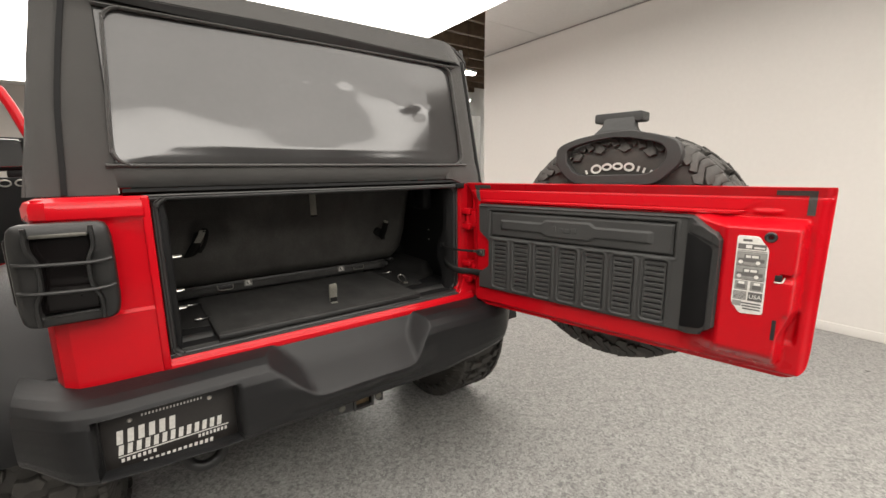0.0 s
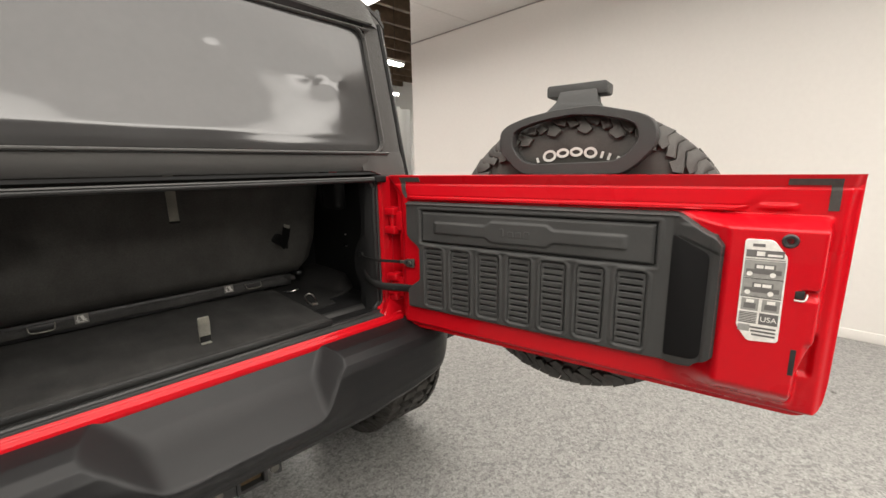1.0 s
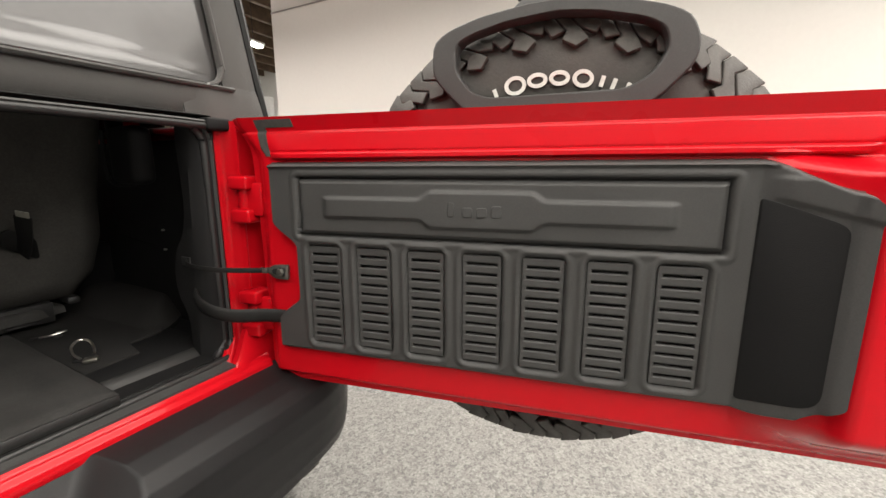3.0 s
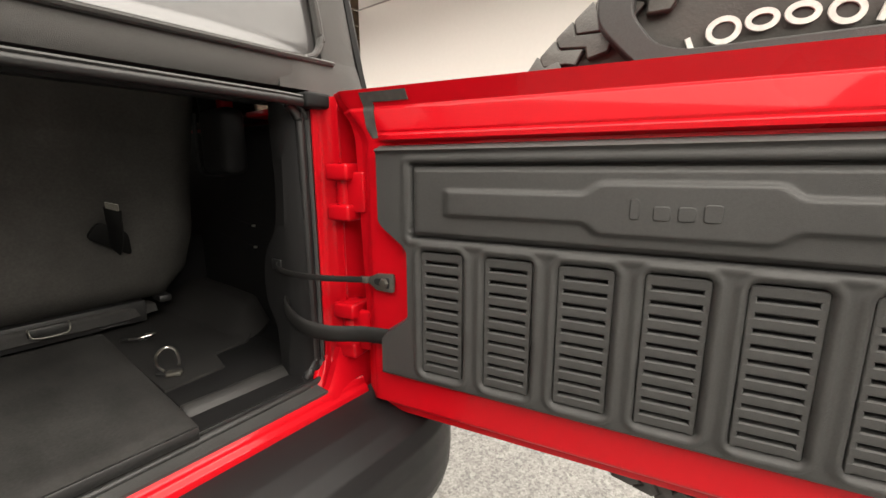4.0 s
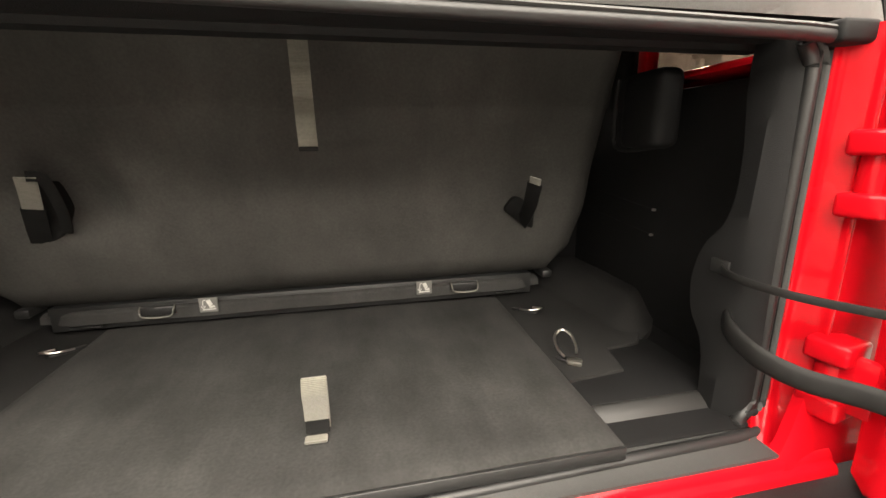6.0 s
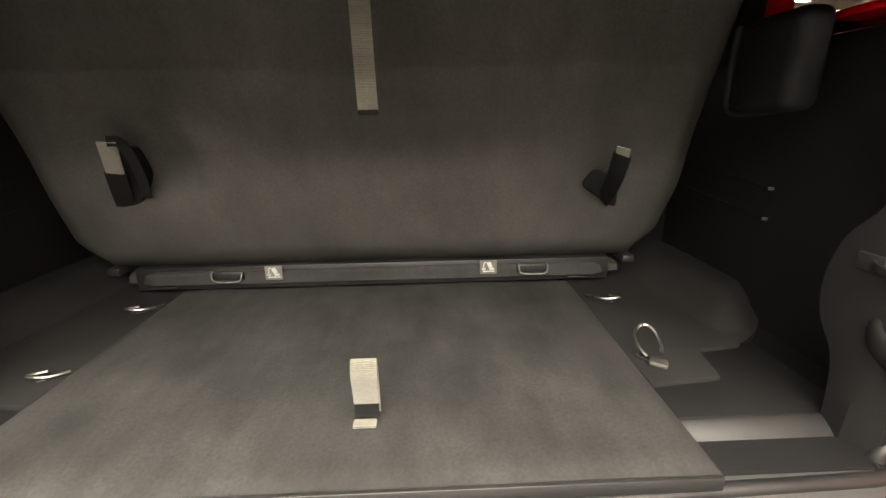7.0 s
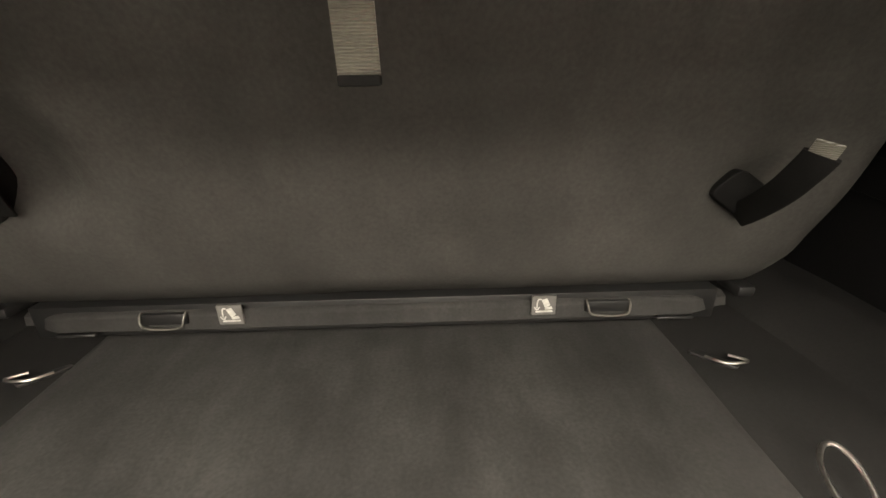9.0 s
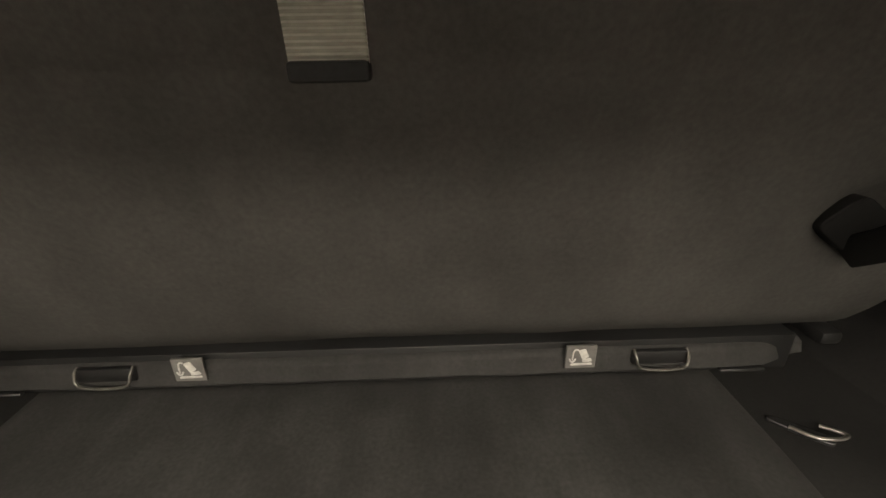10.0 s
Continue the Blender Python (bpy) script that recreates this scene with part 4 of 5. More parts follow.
def panel_n(u, z, w):
    """w runs from 0 at the left rim to 1 at the right rim."""
    n = 0.016
    top = 1.098 - 0.036 * ease(u, 0.80, 0.897)
    slope = ease(u, 0.800, 0.888)
    n += 0.064 * max(0, min(1, (u - 0.803) / 0.088))
    n += 0.006 * inside(u, 0.876, 0.893, 0.003)
    n += 0.005 * ease(u, 0.81, 0.83) * inside(z, 1.048 - 0.30 * max(0, u - 0.82), 1.075, 0.003)
    # rounded ridge round the lid
    dx, dz = max(abs(u - 0.454) - 0.3205, 0), max(abs(z - 1.0235) - 0.0485, 0)
    d = math.hypot(dx, dz)
    n += 0.0022 * inside(d, 0.003, 0.011, 0.003) * (1 - slope)
    if dx == 0 and dz == 0:
        n -= 0.012
    # top bead
    n += 0.005 * inside(z, 1.0885, 1.096, 0.002)
    for c in COLS:
        a, b = abs(u - c - CW / 2 + 0.002), abs(z - (CZ0 + CZ1) / 2)
        if a < 0.05:
            d = math.hypot(max(a - CW / 2 + 0.010, 0), max(b - (CZ1 - CZ0) / 2 + 0.010, 0)) - 0.010
            n += 0.0034 * inside(d, 0.002, 0.0085, 0.003)
            n -= 0.014 * (1 - ease(d, -0.005, 0.0005))
    return n


ws = steps(0, 1, 250)
zs = steps(PZ0, PZ1, 130)


def panel_pt(w, z):
    a, b = panel_left(z), panel_right(z)
    u = a + (b - a) * w
    top = PZ1 - 0.038 * ease(u, 0.800, 0.89)
    bottom = PZ0 + 0.022 * ease(u, 0.81, 0.89)
    zz = bottom + (top - bottom) * (z - PZ0) / (PZ1 - PZ0)
    edge = min(w * (b - a), (1 - w) * (b - a), z - PZ0, PZ1 - z)
    n = panel_n(u, zz, w)
    base = shell_n(u, zz) - 0.004
    return gz(u, zz, base + (n - base) * min(1, 0.15 + ease(edge, 0, 0.008)) if edge < 0.008 else n)


part("trim_panel", sheet(panel_pt, ws, zs), TRIM, gate, "black grained plastic trim panel", angle=70)

# Facet at the sloping end, darker than the panel.
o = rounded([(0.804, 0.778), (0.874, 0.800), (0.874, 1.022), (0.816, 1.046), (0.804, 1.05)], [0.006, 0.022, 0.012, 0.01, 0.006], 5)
part("end_facet", slab(o, -0.006, 0.002, lambda a, b, d: gz(a, b, 0.016 + 0.064 * (a - 0.803) / 0.088 + d), 0.002, 2), DARK, gate, "sloping end of the panel, darker than the rest")

# Lid with a raised badge field and two long ribs.


def lid_pt(u, z):
    n = 0.017
    e = min(u - 0.137, 0.771 - u, z - 0.978, 1.069 - z)
    n -= 0.006 * (1 - ease(e, 0, 0.006))
    c = abs(u - 0.4495)
    half = 0.013 + 0.012 * (1 - ease(c, 0.075, 0.098))
    rib = (1 - ease(c, 0.255, 0.268)) * (1 - ease(abs(z - 1.0235), half, half + 0.006))
    return gz(u, z, n + 0.006 * rib)


part("lid", sheet(lid_pt, steps(0.137, 0.771, 160), steps(0.978, 1.069, 46)), TRIM, gate, "lid of the tailgate box with raised ribs", angle=70)
# raised badge, as plain strokes
for u, w, h in ((0.402, 0.010, 0.022), (0.424, 0.016, 0.015), (0.446, 0.016, 0.015), (0.468, 0.016, 0.018)):
    part("badge_stroke", slab(rounded([(u, 1.014), (u + w, 1.014), (u + w, 1.014 + h), (u, 1.014 + h)], 0.004, 3), 0.018, 0.0245, gz, 0.001, 1), TRIM, gate, "raised badge mark")

# Louvre slats: one mesh, one object each.
slat = slab(rounded([(0.0, 0.0), (0.0605, 0.0), (0.0605, 0.0117), (0.0, 0.0117)], 0.002, 2), 0.002, 0.0145, gz, 0.002, 1)
side = slab([(0.0, 0.0), (0.0065, 0.0), (0.0065, 0.174), (0.0, 0.174)], 0.002, 0.0142, gz, 0.001, 1)
side = part("louvre_side", side, TRIM, gate, at=Matrix.Translation((COLS[0], 0, CZ0 + 0.003)))
for c in COLS:
    for d in (0.0, 0.054):
        if c != COLS[0] or d:
            ob = new("louvre_side", side.data)
            ob.parent = gate
            ob.matrix_basis = Matrix.Translation((c + d, 0, CZ0 + 0.003))
first = None
for c in COLS:
    for k in range(11):
        z = CZ0 + 0.004 + k * 0.0162
        if first is None:
            first = part("slat", slat, TRIM, gate, at=Matrix.Translation((c, 0, z)))
            ob = first
        else:
            ob = new("slat", first.data)
            ob.parent = gate
            ob.matrix_basis = Matrix.Translation((c, 0, z))

# Foam tape pads in the top corners.
def pad_pt(u, z):
    near = u < 0.2
    shift = -0.0432 if near else 0.0054
    return gz(u + (0.18 * (1.169 - z) if near else 0), z, shell_n(u - shift * ease(z, 1.10, 1.172), z) + 0.0018)


for corner in (((0.048, 0.122, 1.156, 1.169), (0.048, 0.065, 1.108, 1.157)), ((0.984, 1.060, 1.154, 1.166), (1.045, 1.060, 1.108, 1.155))):
    bm = bmesh.new()
    for a, b, c, d in corner:
        sheet(pad_pt, steps(a, b, 20), steps(c, d, 20), gz(0, 0, -0.003), into=bm)
    part("foam_pad", bm, FOAM, gate, "grey foam tape pad", angle=60)

# Metal information label: plain bars for its pictures, one short word.
LAB = [(0.926, 1.060), (0.968, 1.060), (0.990, 1.030), (0.992, 0.870), (0.946, 0.866), (0.927, 0.893)]
label = part("info_label", slab(rounded(LAB, 0.006, 3), 0.074, 0.0805, gz, 0.0006, 1), STICKER, gate, "brushed silver information label")


def ink(name, u0, u1, z0, z1, mat, d=0.0812, skew=0.0):
    part(name, slab([(u0, z0), (u1, z0), (u1 + skew, z1), (u0 + skew, z1)], 0.0800, d, gz, 0, 1), mat, gate)


ink("label_field", 0.9295, 0.9845, 1.0275, 1.0405, STICKINK)
ink("label_mark", 0.945, 0.957, 1.030, 1.038, STICKER, 0.0816)
ink("label_mark", 0.961, 0.982, 1.030, 1.034, STICKER, 0.0816)
ink("label_mark", 0.938, 0.956, 1.0465, 1.052, STICKINK)
ink("label_rule", 0.929, 0.987, 1.0225, 1.0245, STICKMID)
for z in (0.995, 0.960):
    ink("label_field", 0.929, 0.988, z - 0.006, z + 0.026, STICKMID)
    # plain side view: body, cabin, wheels
    ink("label_picture", 0.932, 0.984, z + 0.0015, z + 0.010, STICKINK, 0.0816)
    ink("label_picture", 0.944, 0.975, z + 0.0105, z + 0.020, STICKINK, 0.0816)
    ink("label_picture", 0.947, 0.957, z + 0.012, z + 0.018, STICKER, 0.0819)
    ink("label_picture", 0.959, 0.972, z + 0.012, z + 0.018, STICKER, 0.0819)
    for u in (0.938, 0.972):
        part("label_wheel", slab([(u + 0.0045 * math.cos(a * 0.524), z + 0.001 + 0.0045 * math.sin(a * 0.524)) for a in range(12)], 0.0800, 0.0819, gz, 0, 1), STICKER, gate)
    ink("label_rule", 0.929, 0.988, z - 0.0085, z - 0.0068, STICKINK)
for u in (0.931, 0.962):
    ink("label_field", u, u + 0.026, 0.926, 0.949, STICKMID)
    ink("label_picture", u + 0.004, u + 0.022, 0.930, 0.940, STICKINK, 0.0816)
    ink("label_picture", u + 0.007, u + 0.019, 0.941, 0.947, STICKER, 0.0816)
for k in range(7):
    ink("label_stripe", 0.930, 0.957, 0.9015 + k * 0.0032, 0.9032 + k * 0.0032, STICKINK)
ink("label_field", 0.960, 0.988, 0.901, 0.9225, STICKINK)
for k in range(3):
    ink("label_rule", 0.952 - 0.002 * k, 0.987, 0.878 + 0.007 * k, 0.8815 + 0.007 * k, STICKINK)
ink("label_field", 0.930, 0.948, 0.885, 0.898, STICKMID)
fc = bpy.data.curves.new("label_word", "FONT")
fc.body, fc.size, fc.extrude, fc.align_x = "USA", 0.0135, 0.0003, "CENTER"
fc.materials.append(STICKER)
word = new("label_word", fc)
word.parent = gate
word.matrix_basis = Matrix.Translation(gz(0.974, 0.907, 0.0816)) @ Matrix.Rotation(radians(90), 4, "X")

# Bump stop, latch, check strap bracket, studs.
bm = lathe([(0.0, 0.000), (0.005, 0.000), (0.006, 0.004), (0.010, 0.005), (0.0125, 0.002), (0.0125, -0.004), (0, -0.004)], 20, m=Matrix.Translation(gz(0.990, 1.060, 0.078)) @ Matrix.Rotation(radians(90), 4, "X"))
part("rubber_plug", bm, SEAL, gate, "black rubber plug")
bm = box(1.006, 1.020, -0.0795, -0.05, 0.957, 0.972, 0.002)
part("latch", bm, BLACKSTEEL, gate, "black steel latch in its slot")
bm = sweep(smooth_line([gz(1.006, 0.955, 0.079), gz(1.016, 0.9545, 0.080), gz(1.022, 0.957, 0.078), gz(1.024, 0.966, 0.070)], 4), ring(0.0018, n=8))
part("latch_claw", bm, SILVER, gate, "bright latch claw")
for z in (0.992, 0.942):
    bm = lathe([(0, 0.004), (0.0025, 0.0035), (0.004, 0.0), (0.004, -0.004), (0, -0.004)], 12, m=Matrix.Translation(gz(1.034, z, 0.060)) @ Matrix.Rotation(radians(90), 4, "Y"))
    part("bolt", bm, SILVER, gate, "bright bolt head")
nn = shell_n(1.016, 0.84)
bm = box(1.012, 1.020, -nn - 0.0008, -nn + 0.02, 0.812, 0.862, 0.0004, 1)
part("handle_slot", bm, BLACKSTEEL, gate, "dark slot in the latch edge")

# Hinges.
for z0, z1 in ((0.988, 1.074), (0.766, 0.856)):
    h = part("hinge", box(-0.022, 0.020, -0.004, 0.042, z0, z0 + 0.025, 0.005, 3), RED, gate, "red body-coloured hinge")
    part("hinge_knuckle", box(-0.022, 0.020, -0.004, 0.042, z1 - 0.025, z1, 0.005, 3), RED, gate, "red hinge knuckle")
    part("hinge_pin", sweep([(-0.002, 0.020, z0 + 0.005), (-0.002, 0.020, z1 - 0.005)], ring(0.0145, n=16), up=(1, 0, 0)), RED, gate, "red hinge barrel")
    part("hinge_leaf", box(-0.006, 0.040, 0.010, 0.024, z0 + 0.012, z1 - 0.012, 0.005), RED, gate, "red hinge leaf")
# Third brake light and camera carrier over the spare wheel.
N0 = -0.092
HOLE = rounded([(0.385, 1.290), (0.413, 1.302), (0.470, 1.316), (0.545, 1.324), (0.605, 1.318), (0.668, 1.304), (0.698, 1.290), (0.706, 1.258), (0.682, 1.222), (0.650, 1.206), (0.440, 1.202), (0.410, 1.212), (0.384, 1.247)], 0.012, 3)
LOOP = rounded([(0.341, 1.240), (0.342, 1.292), (0.366, 1.310), (0.420, 1.327), (0.500, 1.340), (0.600, 1.344), (0.700, 1.319), (0.735, 1.303), (0.750, 1.268), (0.744, 1.236), (0.700, 1.190), (0.670, 1.172), (0.420, 1.172), (0.392, 1.186)], 0.014, 3)


def resample(o, n):
    c = Vector((0.545, 1.262))
    out = []
    for i in range(n):
        d = Vector((math.cos(2 * math.pi * i / n), math.sin(2 * math.pi * i / n)))
        best = 0.05
        for (a, b), (e, f) in zip(o, o[1:] + o[:1]):
            p, q = Vector((a, b)) - c, Vector((e - a, f - b))
            den = d.x * q.y - d.y * q.x
            if abs(den) > 1e-9:
                t = (p.x * q.y - p.y * q.x) / den
                s = (p.x * d.y - p.y * d.x) / den
                if t > 0 and -0.001 <= s <= 1.001:
                    best = max(best, t)
        out.append(tuple(c + d * best))
    return out


n = 120
ri, ro = resample(HOLE, n), resample(LOOP, n)
bm = bmesh.new()
rows = []
for f, dep in ((0.0, N0 - 0.032), (0.0, N0 - 0.005), (0.04, N0 - 0.0005), (0.09, N0 + 0.001), (0.90, N0 + 0.001), (0.96, N0 - 0.0005), (1.0, N0 - 0.006), (1.0, N0 - 0.032)):
    rows.append([bm.verts.new(gz(a + (c - a) * f, b + (d - b) * f, dep)) for (a, b), (c, d) in zip(ri, ro)])
for r, s in zip(rows, rows[1:] + rows[:1]):
    for i in range(n):
        bm.faces.new((r[i], r[(i + 1) % n], s[(i + 1) % n], s[i]))
part("lamp_carrier", bm, TRIM, gate, "black plastic ring of the brake lamp carrier", angle=28)
bm = slab(rounded([(0.470, 1.330), (0.626, 1.328), (0.606, 1.352), (0.600, 1.384), (0.508, 1.384), (0.500, 1.358)], 0.006, 3), 0, 0.034, lambda a, b, d: gz(a, b, N0 - 0.036 + d - 0.22 * (b - 1.33)), 0.004, 2)
part("carrier_neck", bm, TRIM, gate, "black neck of the brake lamp")
bm = slab(rounded([(0.472, 1.372), (0.624, 1.372), (0.624, 1.402), (0.472, 1.402)], 0.007, 3), -0.175, -0.109, gz, 0.007, 3)
part("brake_lamp", bm, TRIM, gate, "black housing of the third brake lamp")
bm = slab([(0.46, 0.90), (0.62, 0.90), (0.64, 1.176), (0.44, 1.176)], -0.118, -0.075, gz, 0.01, 2)
part("carrier_arm", bm, BLACKSTEEL, gate, "black steel wheel carrier arm")
bm = slab(rounded([(0.44, 0.83), (0.62, 0.83), (0.62, 1.02), (0.44, 1.02)], 0.03, 4), -0.26, -0.075, gz, 0.01, 2)
part("carrier_hub", bm, BLACKSTEEL, gate, "black steel wheel carrier hub")

# ---- spare wheel on the carrier ----
SPARE = GATE @ Matrix.Translation(gz(0.548, 0.955, -0.258)) @ Matrix.Rotation(radians(90), 4, "X")
spare = thing("spare_wheel", "black all-terrain spare wheel hung behind the red tailgate", "spare wheel", SPARE)
part("tyre", tyre_mesh(0.390, 0.275, 0.200), RUBBER, spare, "black tyre with white sidewall marks")
part("rim", lathe([(0, 0.02), (0.06, 0.03), (0.15, 0.0), (0.182, 0.05), (0.200, 0.1), (0.200, -0.12), (0.182, -0.1), (0.12, -0.02), (0, -0.02)], 40), BLACKSTEEL, spare, "black alloy rim")
blocks = {k: None for k in ("shoulder", "lug", "mid")}
NB = 26
for side in (1, -1):
    for kind, shift in (("shoulder", 0.0), ("lug", 0.5), ("mid", 0.3)):
        for i in range(NB):
            turn = Matrix.Rotation(2 * math.pi * (i + shift + (0.25 if side < 0 else 0)) / NB, 4, "Z") @ (Matrix.Rotation(math.pi, 4, "X") if side < 0 else Matrix())
            if blocks[kind] is None:
                blocks[kind] = part("tread_block", tread_block(0.390, 0.275, kind, 1.2), RUBBER, spare, at=turn).data
            else:
                ob = new("tread_block", blocks[kind])
                ob.parent = spare
                ob.matrix_basis = turn
# white raised sidewall marks: plain loops and strokes on an arc, a maker's name left unread
def sidewall_mark(line, closed, at):
    part("sidewall_mark", sweep(line, [(-0.0034, 0), (0.0034, 0), (0.0030, 0.0018), (-0.0030, 0.0018)], closed), WHITEINK, spare, "raised white sidewall mark", at=at)


for turn, w, h in ((21.5, 0, 0.014), (14.2, 0.030, 0.025), (6.6, 0.027, 0.018), (-0.8, 0.027, 0.018), (-8.5, 0.027, 0.022), (-14.7, 0, 0.017), (-18.5, 0, 0.017), (-23.0, 0, 0.018)):
    a = radians(90 + turn)
    at = Matrix.Translation((0.2765 * math.cos(a), 0.2765 * math.sin(a), 0.1375)) @ Matrix.Rotation(a - math.pi / 2, 4, "Z") @ Matrix.Shear("XY", 4, (0.22, 0))
    if w:
        sidewall_mark([(w / 2 * math.cos(k * math.pi / 12), h / 2 * math.sin(k * math.pi / 12), 0) for k in range(24)], True, at)
    else:
        sidewall_mark([(0, -h / 2, 0), (0, h / 2, 0)], False, at)
for a in (radians(38), radians(142)):
    bm = slab(rounded([(-0.016, -0.012), (0.016, -0.012), (0.016, -0.004), (0.004, -0.004), (0.004, 0.012), (-0.004, 0.012), (-0.004, -0.004), (-0.016, -0.004)], 0.001, 1), 0, 0.002, xy, 0, 1)
    part("sidewall_mark", bm, WHITEINK, spare, "raised white sidewall mark", at=Matrix.Translation((0.296 * math.cos(a), 0.296 * math.sin(a), 0.1372)) @ Matrix.Rotation(a - math.pi / 2, 4, "Z"))


# ---- load bay ----
# Added panel: stops the lit cabin showing below the seat foot.
part("bay_light_stop", box(-0.62, 0.62, 0.62, 0.64, 0.62, 0.90, 0.003), DARK, car, "black panel added to block cabin light under the seat")
part("bay_floor", box(-0.62, 0.62, 0.05, 0.62, 0.70, 0.735, 0.003), DARK, car, "black load bay floor")
# sill trim in grey plastic between seal and carpet
prof = [(0.010, 0.715), (0.010, 0.7265), (0.036, 0.7275), (0.044, 0.733), (0.060, 0.731), (0.072, 0.714), (0.094, 0.713), (0.094, 0.70), (0.05, 0.70)]
part("sill_trim", slab(prof, -0.505, 0.53, lambda a, b, d: Vector((d, a, b)), 0), TRIM, car, "black plastic sill trim", angle=50)
for s in (-1, 1):
    # stepped plastic ledge beside the carpet; its lit front bevel has a paler plastic
    prof = [(0.113, 0.705), (0.113, 0.7455), (0.262, 0.7455), (0.262, 0.705)]
    part("ledge_top", slab(prof, s * 0.36, s * 0.555, lambda a, b, d: Vector((d, a, b)), 0.002, 2), DARK, car, "black plastic ledge", angle=45)
    prof = [(0.066, 0.705), (0.070, 0.717), (0.096, 0.740), (0.106, 0.746), (0.1135, 0.747), (0.1135, 0.705)]
    part("side_ledge", slab(prof, s * 0.36, s * 0.555, lambda a, b, d: Vector((d, a, b)), 0.003, 2), SATIN, car, "black plastic ledge with a sloped front", angle=45)
    part("corner_trim", box(s * 0.546 - 0.014, s * 0.546 + 0.014, 0.056, 0.125, 0.70, 0.750, 0.010, 3), DARK, car, "rounded plastic corner trim")
    o = [(s * 0.36, 0.166), (s * 0.452, 0.176), (s * 0.464, 0.238), (s * 0.525, 0.246), (s * 0.585, 0.32), (s * 0.62, 0.36), (s * 0.62, 0.62), (s * 0.36, 0.62)]
    part("side_carpet", slab(o, 0.735, 0.7505, xy, 0.004, 2), SIDECARPET, car, "charcoal carpet beside the floor board")

    def hump(u, v):
        y0 = 0.250 + 0.085 * v * v
        x = 0.492 + 0.130 * v - 0.012 * ease(u, 0.2, 1.0)
        return Vector((s * x, y0 + (0.63 - y0) * u, 0.744 + 0.044 * ease(v, 0.0, 0.7) * ease(u, -0.03, 0.20) + 0.006 * u))
    part("wheel_hump", sheet(hump, steps(0, 1, 30), steps(0, 1, 20), (0, 0, -0.03)), SIDECARPET, car, "carpeted wheel housing hump")
    # pillar trim with a wavy forward edge
    edge = smooth_line([(0.125, 1.168, 0), (0.124, 1.12, 0), (0.114, 1.06, 0), (0.112, 1.005, 0), (0.122, 0.968, 0), (0.150, 0.935, 0), (0.161, 0.890, 0), (0.152, 0.848, 0), (0.126, 0.814, 0), (0.116, 0.770, 0), (0.114, 0.72, 0)], 4)
    pts = [(p.x, p.y) for p in edge]
    rows = [(0.062, 0.014), (0.064, 0.006), (0.070, -0.004), (0.082, -0.010), (0.5, -0.014), (0.93, -0.014), (1.0, -0.002)]

    def trim_pt(i, j):
        i, j = int(i), int(j)
        ye, z = pts[i]
        r, dx = rows[j]
        y = r if r < 0.1 else 0.084 + (ye - 0.084) * ((r - 0.45) / 0.55 if r < 1 else 1)
        lean = 0.020 * (z - 0.72) / 0.45
        return Vector((s * (0.526 + dx + lean), y, z))
    pillar = part("pillar_trim", sheet(trim_pt, range(len(pts)), range(len(rows)), (s * 0.03, 0, 0)), DARK, car, "black moulded pillar trim with a wavy edge")
    part("side_trim", box(s * 0.628 - 0.012, s * 0.628 + 0.012, 0.13, 0.95, 0.70, 1.150, 0.006), DARK, car, "black inner side wall")
    for z in (0.948, 0.902):
        part("trim_line", sweep([(s * 0.614, 0.352, z), (s * 0.614, 0.56, z + 0.02)], ring(0.0010, n=6)), DARK, car, "thin moulded line")
        part("trim_clip", box(s * 0.613 - 0.003, s * 0.613 + 0.003, 0.350, 0.356, z - 0.0022, z + 0.0022, 0.001), SILVER, car, "small bright clip")

# check strap slot
part("strap_slot", box(0.5185, 0.5235, 0.098, 0.124, 0.908, 0.925, 0.001), SEAL, pillar, "dark slot of the check strap")

# Upright behind the opening: belt guide, sport bar tubes.
part("belt_guide", box(0.52, 0.566, 0.25, 0.345, 1.056, 1.172, 0.016, 3, m=pose(0, 0.0, 0, 0, 0, 0)), DARK, car, "black belt guide on the sport bar")
part("belt_guide_rim", sweep(smooth_line([(0.517, 0.346, 1.165), (0.518, 0.350, 1.10), (0.526, 0.345, 1.056), (0.55, 0.26, 1.062)], 5), ring(0.004, n=8)), DARK, car, "rounded rim of the belt guide")
for s in (-1, 1):
    part("sport_bar", sweep(smooth_line([(s * 0.60, 0.46, 1.13), (s * 0.597, 0.45, 1.2), (s * 0.575, 0.48, 1.55), (s * 0.55, 0.62, 1.66), (s * 0.55, 2.4, 1.68)], 6), ring(0.026, n=12), up=(0, 1, 0)), DARK, car, "padded black sport bar")
    part("sport_bar_post", sweep([(s * 0.70, 1.06, 1.10), (s * 0.66, 1.12, 1.66)], ring(0.03, n=12), up=(0, 1, 0)), RED, car, "red painted sport bar post")
part("bar_bracket", box(0.575, 0.60, 0.362, 0.385, 1.15, 1.30, 0.004), RED, car, "red painted bar bracket")

# Check strap and wiring loom to the gate.
g = lambda u, z, n: GATE @ gz(u, z, n)
line = smooth_line([(0.550, 0.120, 0.917), (0.520, 0.108, 0.9165), (0.510, 0.090, 0.914), (0.512, 0.058, 0.911), (0.530, 0.015, 0.908), g(0.050, 0.9045, 0.012)], 6)
part("check_strap", sweep(line, flat(0.009, 0.0035), up=(1, 0, 0)), LOOM, car, "thin dark grey check strap to the tailgate")
